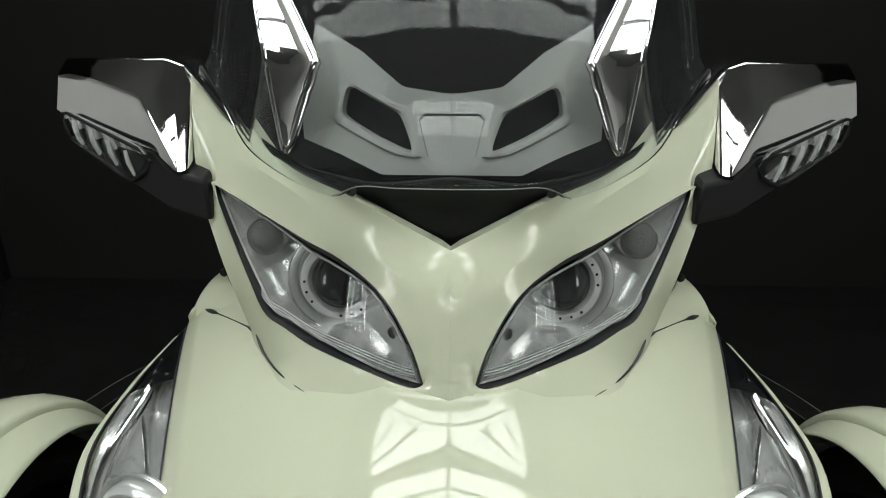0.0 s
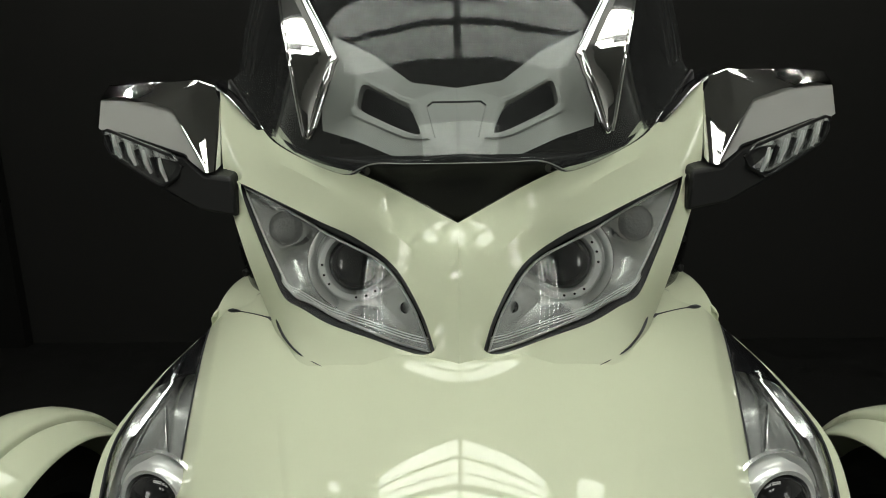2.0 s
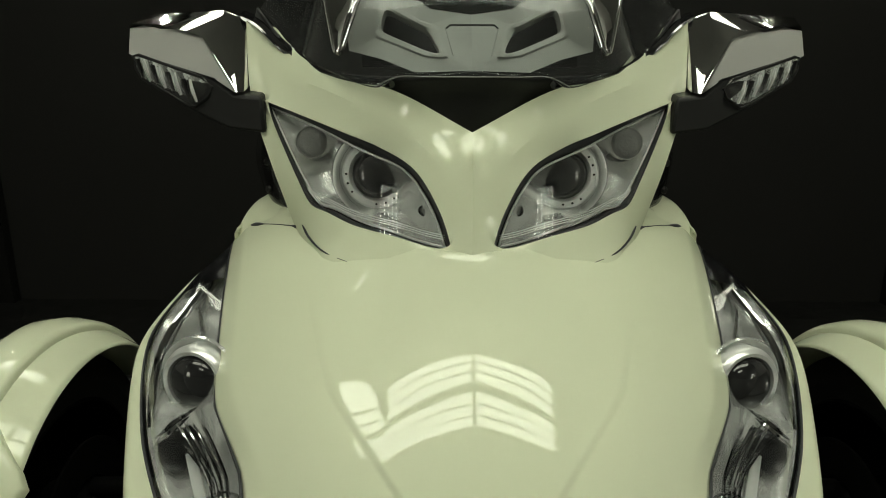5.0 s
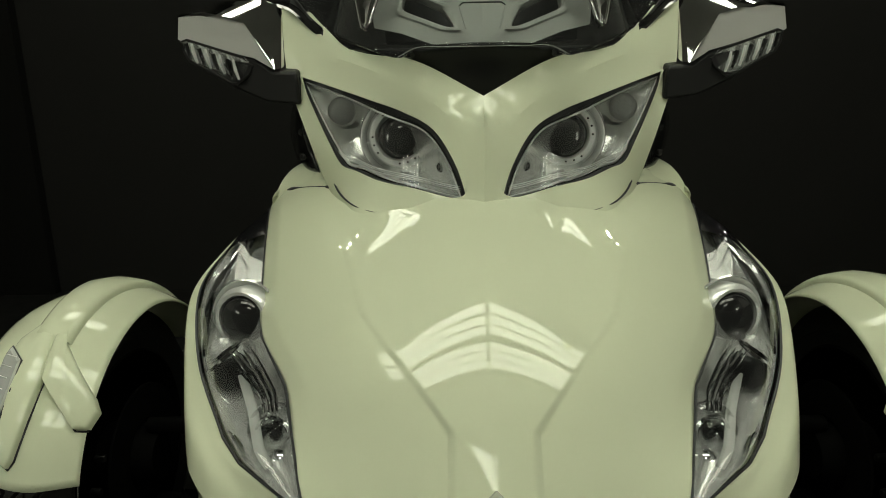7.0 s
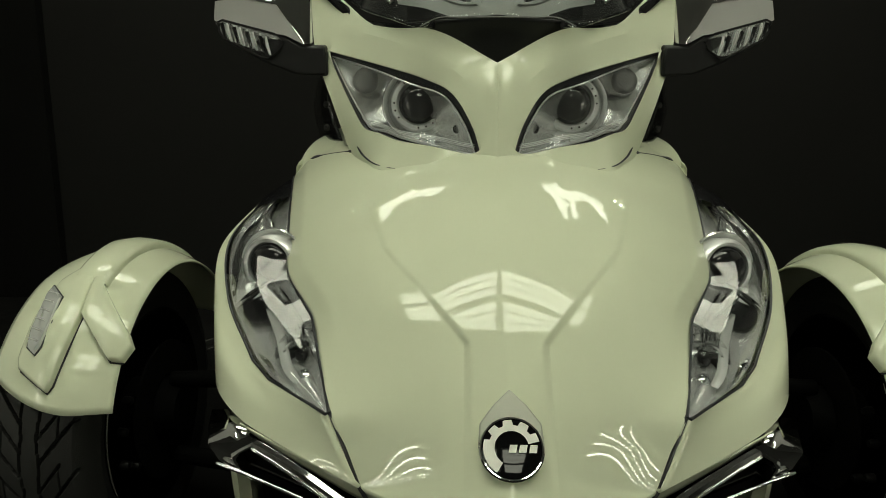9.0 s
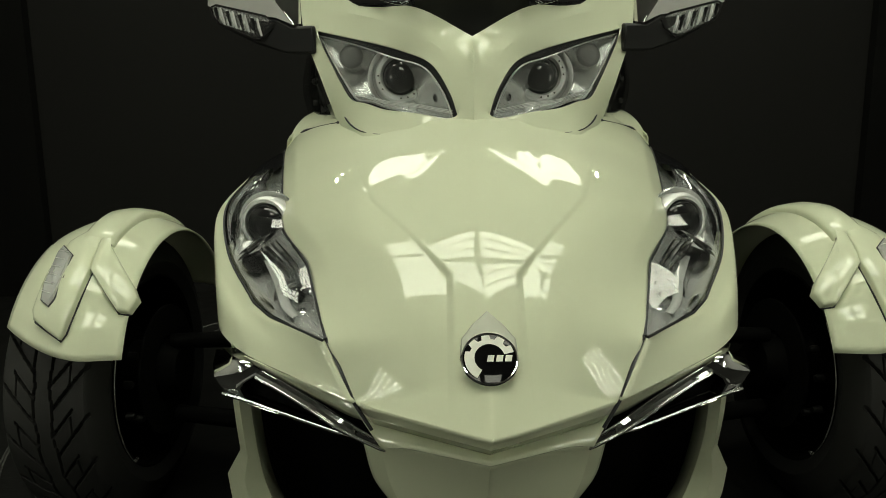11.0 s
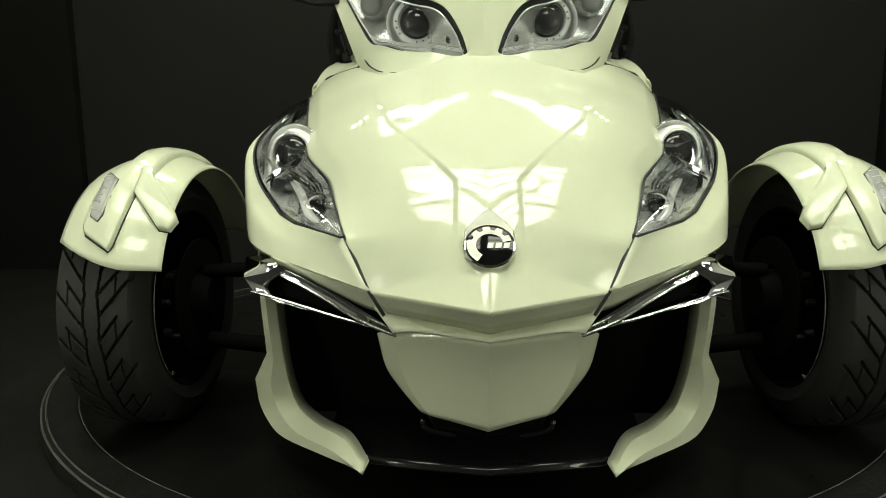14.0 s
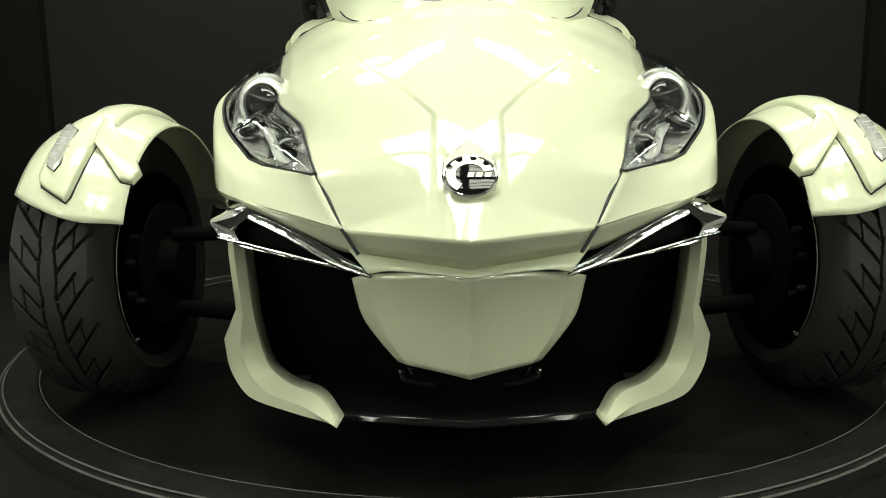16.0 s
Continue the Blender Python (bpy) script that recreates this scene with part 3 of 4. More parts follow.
DASH_O = [V(0, .770, 1.100), V(.058, .775, 1.108), V(.110, .815, 1.145), V(.172, .858, 1.175), V(.178, .780, 1.075), V(.173, .758, 1.050), V(.125, .728, 1.038), V(.078, .708, 1.020), V(0, .700, 1.022), V(0, .735, 1.06)]
DASH_H = [V(.062, .765, 1.078), V(.076, .770, 1.086), V(.098, .775, 1.097), V(.121, .780, 1.107), V(.127, .768, 1.090), V(.126, .762, 1.077), V(.090, .735, 1.060), V(.060, .722, 1.048), V(.045, .715, 1.046), V(.052, .745, 1.062)]
for s in (1, -1):
    piece("dash_panel", side(facing(skin(ring_plate(DASH_O, DASH_H, .004), True), (0, -1, 0)), s), GREY, label="matt grey dash panel with a cut-out vent")
piece("dash_backing", solid([V(-.17, .86, 1.16), V(-.16, .80, 1.03), V(.16, .80, 1.03), V(.17, .86, 1.16), V(.05, .82, 1.09), V(-.05, .82, 1.09)], [V(-.17, .90, 1.16), V(-.16, .86, 1.03), V(.16, .86, 1.03), V(.17, .90, 1.16), V(.05, .86, 1.09), V(-.05, .86, 1.09)]), BLACK)
piece("dash_groove", tube([V(-.036, .728, 1.078), V(-.030, .731, 1.083), V(.030, .731, 1.083), V(.036, .728, 1.078)], .0014, 6), BLACK)
for s in (1, -1):
    piece("dash_groove", side(tube([V(.036, .728, 1.078), V(.026, .705, 1.042)], .0010, 6), s), GREY)
    piece("screen_gasket", side(tube(spline([V(.372, .950, 1.114), V(.330, .892, 1.096), V(.288, .856, 1.060), V(.243, .826, 1.030), V(.172, .752, 1.012), V(.108, .692, 1.004)], 6), [.009] * 14 + [.005] * 17, 8), s), GLOSSBLACK)
VBLACK = [[V(0, .690, 1.020), V(.098, .698, 1.012), V(.25, .82, 1.03), V(.335, .885, 1.12)], [V(0, .705, .99), V(.09, .715, .99), V(.24, .835, 1.01), V(.35, .92, 1.09)], [V(0, .715, .93), V(.07, .72, .95), V(.22, .85, .98), V(.34, .95, 1.05)]]
piece("cowl_liner", facing(skin(both_halves(loft(VBLACK, 5, 4))), (0, -1, 0)), BLACK, thick=0.004)

# chrome blades on the screen
for s in (1, -1):
    rows = [
        [V(.180, .738, 1.041), V(.163, .755, 1.090), V(.146, .776, 1.137), V(.168, .797, 1.176), V(.203, .832, 1.236), V(.233, .872, 1.301)],
        [V(.182, .728, 1.042), V(.165, .745, 1.090), V(.149, .765, 1.137), V(.170, .785, 1.175), V(.205, .820, 1.235), V(.235, .860, 1.300)],
        [V(.183, .722, 1.043), V(.170, .737, 1.091), V(.154, .755, 1.138), V(.175, .773, 1.176), V(.209, .808, 1.236), V(.239, .848, 1.301)],
        [V(.184, .724, 1.045), V(.178, .742, 1.092), V(.164, .760, 1.139), V(.185, .780, 1.178), V(.218, .814, 1.238), V(.246, .854, 1.302)],
        [V(.186, .724, 1.047), V(.190, .744, 1.095), V(.190, .762, 1.142), V(.204, .782, 1.182), V(.227, .817, 1.241), V(.252, .857, 1.305)],
        [V(.187, .724, 1.046), V(.197, .746, 1.098), V(.207, .766, 1.145), V(.219, .787, 1.186), V(.234, .822, 1.244), V(.258, .862, 1.308)],
        [V(.188, .728, 1.045), V(.201, .760, 1.100), V(.214, .785, 1.146), V(.226, .806, 1.187), V(.239, .840, 1.245), V(.263, .876, 1.310)],
    ]
    piece("chrome_blade", side(facing(skin([spline([p + V(0, -.012 - .024 * min(1, (p.z - 1.04) / .09) + .14 * max(0, p.z - 1.06), 0) for p in r], 6, False, (2,)) for r in rows]), (0, -1, .3)), s), CHROME, label="chrome blade with a raised rim beside the windscreen", thick=.003, angle=28)
    lean = [[p + V(0, -.014 - .024 * min(1, (p.z - 1.04) / .09) + .14 * max(0, p.z - 1.06), 0) for p in r] for r in (rows[1], rows[5])]
    piece("blade_rim", side(tube(spline(lean[0], 6, False, (2,)), [.0012] + [.0055] * 28 + [.004] * 2, 10), s), CHROME, label="polished inner rim of the blade")
    piece("blade_rim", side(tube(spline(lean[1], 6), [.0010] + [.0018] * 29 + [.001], 8), s), CHROME)

# mirrors
for s in (1, -1):
    mirror = empty("mirror", bike, (s * .46, .16, 1.05))
    tagged(mirror, "chrome wing mirror with a clear turn lamp")
    A, A2, B, C, C2, D, E, F, H, I = (V(.583, .979, 1.099), V(.575, .996, 1.121), V(.404, .950, 1.125), V(.429, .896, 1.078), V(.520, .935, 1.098), V(.359, .826, .990), V(.347, .834, .993), V(.576, .945, 1.055), V(.388, .922, 1.088), V(.368, .950, 1.110))
    G, G2 = V(.405, .866, 1.012), V(.548, .936, 1.040)
    K = V(.403, .905, 1.084)
    bm = bmesh.new()
    vs = {k: bm.verts.new(p) for k, p in dict(K=K, A=A, A2=A2, B=B, C=C, C2=C2, D=D, E=E, F=F, H=H, I=I, G=G, G2=G2, Fb=F + V(0, .06, .01), Eb=E + V(.01, .10, .02), Bb=B + V(0, .07, 0), Ib=I + V(0, .07, 0)).items()}
    for f in ("A C2 B A2".split(), "C2 C B".split(), "A F G2 C2".split(), "G2 G C C2".split(), "G D C".split(), "C D K".split(), "K D H".split(), "C K B".split(), "K H B".split(), "D E I H".split(), "H I B".split(), "A A2 Fb F".split(), "A2 B Bb".split(), "B I Ib Bb".split(), "I E Eb Ib".split()):
        bm.faces.new([vs[k] for k in f])
    bmesh.ops.recalc_face_normals(bm, faces=bm.faces)
    piece("mirror_cap", side(facing(bm, (0, -1, .5)), s), CHROME, mirror, "faceted chrome mirror cap", bevel=.004, angle=20)
    low = [F + V(0, .004, -.004), G2 + V(0, .004, 0), G + V(0, .004, 0), D + V(.004, .006, -.002), V(.316, .806, .985), V(.312, .806, .929), V(.380, .835, .935), V(.450, .878, .960), V(.540, .93, 1.005)]
    piece("mirror_housing", side(solid(low, [p + V(0, .09, .015) for p in low]), s), BLACK, mirror, "black plastic mirror housing", bevel=.006)
    ind = [V(.560, .938, 1.048), V(.548, .930, 1.050), V(.425, .866, 1.014), V(.405, .860, .998), V(.412, .862, .985), V(.440, .872, .968), V(.455, .880, .970), V(.545, .928, 1.012), V(.558, .936, 1.030)]
    piece("lamp_back", side(solid([p + V(0, .004, 0) for p in ind], [p + V(0, .03, 0) for p in ind]), s), WAVY, mirror)
    mid = sum(ind, Vector()) / len(ind)
    piece("lamp_cover", side(facing(skin([[p + V(0, .004, 0) for p in ind], [p.lerp(mid, .1) + V(0, -.01, 0) for p in ind], [p.lerp(mid, .95) + V(0, -.014, 0) for p in ind]], True), (0, -1, 0)), s), LENS, mirror).visible_shadow = False
    for k in range(4):
        q = V(.44, .872, .994).lerp(V(.532, .921, 1.026), k / 3)
        piece("divider", side(tube([q + V(.004, -.004, .016), q + V(.001, -.006, 0), q + V(-.004, -.004, -.019)], [.0022, .0032, .0022], 8), s), SATIN, mirror, "bright upright rib")
        piece("cell", side(tube([q + V(.016, -.001, .017), q + V(.009, -.001, -.013)], [.0042, .0030], 8), s), GLOSSBLACK, mirror)
    frame_line = [p + V(0, -.003, 0) for p in ind]
    piece("lamp_rim", side(tube(frame_line, .0026, 8, True), s), BLACK, mirror)

# tall side lamps and the panels round them
IN = [V(.224, .315, .480), V(.252, .395, .520), V(.279, .474, .559), V(.335, .563, .598), hood_point(edge_x(.954), .954), hood_point(edge_x(1.099), 1.099), hood_point(edge_x(1.170), 1.170)]
OUT = [V(.228, .313, .478), V(.322, .392, .492), V(.358, .437, .503), V(.435, .565, .560), V(.483, .715, .627), V(.450, .80, .685), V(.408, .878, .727)]
for s in (1, -1):
    lamp = empty("side_lamp", bike, (s * .36, -.2, .58))
    tagged(lamp, "tall clear side lamp with chrome bowls behind the lens")
    i1, o1 = spline(IN, 7, False, (2, 3)), spline(OUT, 7, False, (1, 2))
    mid = [a.lerp(b, .5) + Vector((.010, -.022, .010)) * min(1, (a - b).length / .08) for a, b in zip(i1, o1)]
    lens = loft([i1, mid, o1], 1, 5)
    piece("lens", side(facing(skin(lens), (.5, -1, .5)), s), LENS, lamp).visible_shadow = False
    def inside(u, v, dp):
        """A point in the lamp: u runs up its length, v across it, dp from the lens (0) to the bottom of the bowl (1)."""
        f = min(max(u, 0), 1) * (len(i1) - 1)
        k = min(int(f), len(i1) - 2)
        pi, po = i1[k].lerp(i1[k + 1], f - k), o1[k].lerp(o1[k + 1], f - k)
        h = 4 * v * (1 - v) * min(1, (pi - po).length / .08)
        return pi.lerp(po, v) + Vector((.010, -.022, .010)) * h + Vector((-.012, .055, -.018)) * h * dp

    def sheet_of(us, v0, v1, dp, n=10):
        """A curved strip in the lamp: for each u the two edges v0, v1 and the depth dp."""
        return facing(skin([[inside(u, a + (b - a) * j / n, d + .10 * math.sin(math.pi * j / n)) for j in range(n + 1)] for u, a, b, d in zip(us, v0, v1, dp)]), (.5, -1, .5))

    us = [q / 40 for q in range(0, 34)]
    piece("reflector", side(sheet_of(us, [.04] * 34, [.96] * 34, [.95] * 34), s), WAVY, lamp)
    us = [.80 + .02 * q for q in range(11)]
    piece("shroud", side(sheet_of(us, [.03] * 11, [.97] * 11, [.30] * 11), s), GLOSSBLACK, lamp, "gloss black shroud behind the lens")
    us = [.10 + .03 * q for q in range(24)]
    piece("lens_border", side(sheet_of(us, [.92] * 24, [.985] * 24, [.25] * 24, 4), s), GLOSSBLACK, lamp)
    us = [.40 + .012 * q for q in range(7)]
    piece("pocket", side(sheet_of(us, [.40, .36, .34, .33, .34, .36, .40], [.74, .80, .84, .86, .86, .84, .80], [.62] * 7, 8), s), GLOSSBLACK, lamp, "dark pocket under the projector")
    us = [.12 + .03 * q for q in range(11)]
    piece("satin_band", side(sheet_of(us, [.50 - .010 * q for q in range(11)], [.72 - .020 * q for q in range(11)], [.50] * 11, 6), s), BOWL, lamp, "pale satin band beside the fog lamp")
    us = [.50 + .026 * q for q in range(13)]
    wide = [.10 * math.sin(math.pi * (q + 1.5) / 15.5) for q in range(13)]
    cres = [.90 - .012 * q - .0022 * q * q for q in range(13)]
    piece("crescent", side(sheet_of(us, [c - 1.9 * w for c, w in zip(cres, wide)], [c + .25 * w for c, w in zip(cres, wide)], [.38] * 13, 8), s), CHROME, lamp, "bright chrome crescent round the projector")
    for u0, v0, u1, v1 in ((.46, .88, .49, .30), (.475, .80, .505, .20), (.30, .22, .44, .46), (.33, .14, .42, .20), (.62, .10, .74, .34), (.70, .55, .80, .30), (.18, .80, .33, .88)):
        line = [inside(u0 + (u1 - u0) * q / 8, v0 + (v1 - v0) * q / 8, .34 + .12 * math.sin(math.pi * q / 8)) for q in range(9)]
        piece("facet", side(tube(line, [.0008, .0022, .003, .0034, .0036, .0034, .003, .002, .0008], 6), s), CHROME, lamp)
    rimline = i1 + list(reversed(o1))
    piece("seal", side(tube(rimline, .0021, 6, True), s), SEAL, lamp)
    ax = Vector((s * .25, -1, .1))
    sc = V(s * .382, .616, .606)
    piece("projector_bowl", lathe([(.062, -.016), (.060, -.012), (.055, -.018), (.051, -.024)], sc, ax, 48), WAVY, lamp)
    piece("projector_ring", lathe([(.050, -.03), (.051, -.008), (.049, -.001), (.044, .004), (.039, .003), (.035, -.010)], sc, ax, 48), SATIN, lamp)
    piece("projector_lens", lathe([(.037, -.006), (.035, .003), (.027, .010), (.015, .015), (0, .016)], sc, ax, 40), LENSGLASS, lamp)
    for k in range(4):
        line = [inside(.485 - .20 * q - .006 * k, .42 - .085 * k * (1 - .4 * q) - .14 * q, .22 + .2 * math.sin(math.pi * q)) for q in [j / 14 for j in range(15)]]
        piece("reflector_rib", side(tube(line, [.0007] + [.0021] * 13 + [.0007], 8), s), CHROME, lamp)
    fc = V(s * .288, .434, .510)
    piece("fog_dish", lathe([(.040, .000), (.038, .003), (.034, -.004), (.030, -.010), (.026, -.012)], fc + V(s * .002, .006, 0), (s * .25, -1, .4), 40), CHROME, lamp)
    piece("fog_bowl", lathe([(.026, .0), (.025, .006), (.022, .004), (.018, -.010), (.010, -.016), (0, -.018)], fc, ax, 32), REFLECTOR, lamp)
    piece("fog_lens", lathe([(.021, .000), (.019, .006), (.013, .011), (.006, .013), (0, .0135)], fc, ax, 24), LENS, lamp).visible_shadow = False
    piece("fog_bulb", lathe([(.009, -.014), (.009, -.002), (.006, .003), (0, .004)], fc, ax, 16), LENSGLASS, lamp)
    piece("fog_foot", lathe([(.016, -.004), (.014, .004), (.008, .009), (0, .010)], fc + V(-s * .012, -.026, -.026), ax, 20), CHROME, lamp)
    LOW = [V(.182, .272, .402), V(.27, .318, .422), V(.362, .380, .440), V(.425, .465, .455), V(.465, .60, .470), V(.475, .72, .48), V(.46, .87, .50)]
    l1 = spline(LOW, 7)
    m1 = [a.lerp(b, .5) + Vector((.010, -.004, .003)) * min(1, k / 14) for k, (a, b) in enumerate(zip(o1, l1))]
    t1 = spline([V(.178, .280, .398), V(.268, .330, .414), V(.358, .390, .432), V(.418, .470, .440), V(.452, .60, .45), V(.46, .72, .46), V(.45, .87, .48)], 7)
    lip = [p + Vector((.017, -.003, -.012)) * min(1, k / 16) for k, p in enumerate(o1)]
    piece("side_panel", side(facing(skin(loft([o1, lip, m1, l1, t1], 1, 5, sharp_v=(3,))), (1, -1, 0)), s), PAINT, label="cream side fairing under the side lamp", thick=.004)

    RS = [[V(.425, .52, .46), V(.450, .62, .47), V(.452, .74, .48), V(.44, .88, .50)], [V(.428, .53, .40), V(.458, .62, .40), V(.460, .74, .40), V(.45, .88, .42)], [V(.400, .54, .33), V(.432, .62, .32), V(.440, .74, .32), V(.43, .88, .34)]]
    piece("rear_fairing", side(facing(skin(loft(RS, 6, 5)), (1, -.5, 0)), s), PAINT, thick=.004)
    DF = [[V(.318, .855, .96), V(.335, .90, .965), V(.355, .97, .97)], [V(.318, .845, .88), V(.345, .89, .88), V(.375, .97, .88)], [V(.290, .835, .80), V(.325, .88, .80), V(.36, .96, .81)]]
    piece("air_deflector", side(facing(skin(loft(DF, 6, 5)), (1, -1, 0)), s), SMOKE, label="dark smoked side deflector", thick=.003)
    for z in (.93, .88, .835):
        piece("deflector_screw", lathe([(.006, 0), (.006, .003), (.004, .005), (0, .005)], V(s * .326, .862, z), (s * .5, -1, 0), 12), STEEL)

# chrome trim with a dark opening below the side panels
for s in (1, -1):
    o = [V(0.140, 0.282, 0.331), V(0.164, 0.291, 0.348), V(0.236, 0.317, 0.385), V(0.311, 0.344, 0.417), V(0.341, 0.355, 0.427), V(0.364, 0.363, 0.413), V(0.407, 0.379, 0.402), V(0.391, 0.373, 0.381), V(0.345, 0.356, 0.365), V(0.210, 0.308, 0.342)]
    h = [V(0.201, 0.307, 0.345), V(0.203, 0.308, 0.350), V(0.256, 0.327, 0.377), V(0.303, 0.344, 0.399), V(0.336, 0.356, 0.412), V(0.354, 0.362, 0.400), V(0.358, 0.364, 0.389), V(0.350, 0.361, 0.374), V(0.325, 0.352, 0.369), V(0.257, 0.328, 0.355)]
    plate = ring_plate(o, h, .008, 3, range(10), range(10))
    piece("chrome_trim", side(facing(skin(plate, True), (0, -1, 0)), s), CHROME, label="angular chrome trim with a dark slot", angle=25)
    UN = [[V(0.355, 0.362, 0.440), V(0.299, 0.335, 0.425), V(0.241, 0.305, 0.414), V(0.194, 0.282, 0.405), V(0.174, 0.272, 0.397)], [V(0.344, 0.366, 0.426), V(0.295, 0.348, 0.404), V(0.238, 0.328, 0.382), V(0.190, 0.311, 0.365), V(0.157, 0.299, 0.361)]]
    piece("fairing_underside", side(facing(skin(loft(UN, 5, 4)), (0, -1, -.3)), s), PAINT, label="shaded cream underside of the side fairing", thick=.002)
    end = [V(0.375, 0.415, 0.436), V(0.394, 0.425, 0.432), V(0.421, 0.435, 0.427), V(0.428, 0.435, 0.402), V(0.411, 0.430, 0.379)]
    piece("trim_end", side(facing(skin([[o[4], o[5], o[6], o[7], o[8]], end]), (1, -.5, 0)), s), CHROME, label="chrome end of the trim", thick=.003, angle=20)
    piece("trim_bar", side(tube(spline([p + V(0, -.009, 0) for p in (o[0], h[1], h[2], h[3], h[4])], 8), [.0012] + [.0026] * 31 + [.0018], 12), s), CHROME)
    piece("trim_bar", side(tube(spline([p + V(0, -.009, 0) for p in (h[0], h[9], h[8], h[7], o[7])], 8), [.0012] + [.0028] * 31 + [.0018], 12), s), CHROME)
    # black plate carries the shade inside the slot
    piece("trim_slot", side(solid([p + V(0, .02, 0) for p in h], [p + V(0, .03, 0) for p in h]), s), SHADEBLACK)

# struts and lower wings
for s in (1, -1):
    a = [V(0.400, 0.436, 0.368), V(0.400, 0.436, 0.344), V(0.398, 0.440, 0.295), V(0.401, 0.460, 0.244), V(0.439, 0.500, 0.180), V(0.432, 0.505, 0.120), V(0.390, 0.470, 0.082), V(0.285, 0.370, 0.090), V(0.197, 0.275, 0.109)]
    b = [V(0.374, 0.436, 0.368), V(0.372, 0.434, 0.344), V(0.366, 0.430, 0.287), V(0.367, 0.450, 0.234), V(0.365, 0.475, 0.174), V(0.349, 0.475, 0.132), V(0.301, 0.420, 0.122), V(0.239, 0.350, 0.126), V(0.197, 0.279, 0.109)]
    aa, bb = spline(a, 5, False, (3, 4)), spline(b, 5)
    m = [p.lerp(q, .5) + V(0, -.012, 0) for p, q in zip(aa, bb)]
    bk = [q + V(-.004, .035, 0) for q in bb]
    ak = [q + V(0, .05, 0) for q in aa]
    piece("lower_wing", side(facing(skin([ak, aa, m, bb, bk]), (0, -1, 0)), s), PAINT, label="cream strut sweeping down to a pointed lower wing", thick=.003, angle=30)

# dark innards: the shade of the hollows is put into near-zero black
# plain block, blackened to look like the unlit opening
piece("radiator_mesh", solid([V(-.375, .455, .38), V(.375, .455, .38), V(.385, .56, .09), V(-.385, .56, .09)], [V(-.375, .51, .40), V(.375, .51, .40), V(.385, .66, .09), V(-.385, .66, .09)]), SHADEBLACK)
SP = [V(-.28, .40, .088), V(-.19, .325, .092), V(0, .285, .096), V(.19, .325, .092), V(.28, .40, .088), V(.30, .62, .088), V(-.30, .62, .088)]
piece("lower_spoiler", solid(SP, [p + V(0, .006, .014) for p in SP]), GLOSSBLACK, label="thin glossy black splitter", bevel=.004)
TRAY = [V(-.098, .322, .182), V(-.085, .318, .160), V(0, .300, .156), V(.085, .318, .160), V(.098, .322, .182)]
piece("belly_tray", solid(TRAY, [p + V(0, .12, .004) for p in TRAY]), ENAMEL, label="glossy black belly tray under the chin", bevel=.005)
for s in (1, -1):
    latch = spline([V(.105, .306, .186), V(.100, .300, .172), V(.080, .296, .166), V(.050, .290, .163)], 5)
    piece("belly_latch", side(tube(latch, [.003] + [.0045] * 14 + [.003], 8), s), ENAMEL)

# two plain blocks fill the body's hollow, their shade painted in
piece("inner_frame", solid([V(-.22, .66, .10), V(.22, .66, .10), V(.22, .64, .36), V(.28, .64, .48), V(.24, .84, .66), V(-.24, .84, .66), V(-.28, .64, .48), V(-.22, .64, .36)], [p + V(0, .8, 0) for p in (V(-.22, .66, .10), V(.22, .66, .10), V(.22, .64, .36), V(.28, .64, .48), V(.24, .84, .66), V(-.24, .84, .66), V(-.28, .64, .48), V(-.22, .64, .36))]), SHADEBLACK)
piece("inner_head", solid([V(-.2, .80, .72), V(.2, .80, .72), V(.30, .90, .98), V(-.30, .90, .98)], [V(-.2, 1.2, .72), V(.2, 1.2, .72), V(.30, 1.2, .98), V(-.30, 1.2, .98)]), SHADEBLACK)

# wheels and fenders
AX = V(0, .766, .281)


def on_wheel(x, deg, r):
    a = radians(deg)
    return V(x, AX.y - r * math.cos(a), AX.z + r * math.sin(a))


def tyre_mesh(cx):
    nu, nv = 896, 92
    grid = []
    for i in range(nu):
        a = 360 * i / nu
        row = []
        for j in range(nv + 1):
            q = -1 + 2 * j / nv
            x = q * .084
            e = abs(q)
            r = .281 - .006 * e ** 2
            if e > .8:
                r -= .03 * ((e - .8) / .2) ** 1.6
            if e < .88:
                # two wavy grooves round the tread and long slanted cuts between them and the shoulders
                turn = a * 40 / 360
                z1 = abs(e - (.17 + .02 * math.sin(turn * math.pi)))
                if z1 < .022:
                    r -= .007
                sl = (turn - e * 2.5 + (0.5 if q > 0 else 0)) % 2
                if e > .17 and sl < .17 or .17 < e < .60 and 1 < sl < 1.15:
                    r -= .007
                elif abs(e - .54) < .014 and sl < 1.1:
                    r -= .006
            row.append(on_wheel(cx + x, a, r))
        row = [on_wheel(cx - .078, a, .200)] + [on_wheel(cx - .088, a, .228)] + row + [on_wheel(cx + .088, a, .228), on_wheel(cx + .078, a, .200)]
        grid.append(row)
    grid.append(grid[0])
    return skin(grid)


FX = (.603, .806)


def fender_point(x, deg, lift=0.0):
    q = (x - FX[0]) / (FX[1] - FX[0])
    crown = .328 - .034 * max(0, (.50 - q) / .50) ** 1.8 - .030 * max(0, (q - .45) / .55) ** 2
    return on_wheel(x, deg, crown + lift)


def fender_front(x):
    q = (x - FX[0]) / (FX[1] - FX[0])
    return 20.5 + 1.5 * (1 - q) ** 2 + 20 * max(0, q - .25) ** 1.6


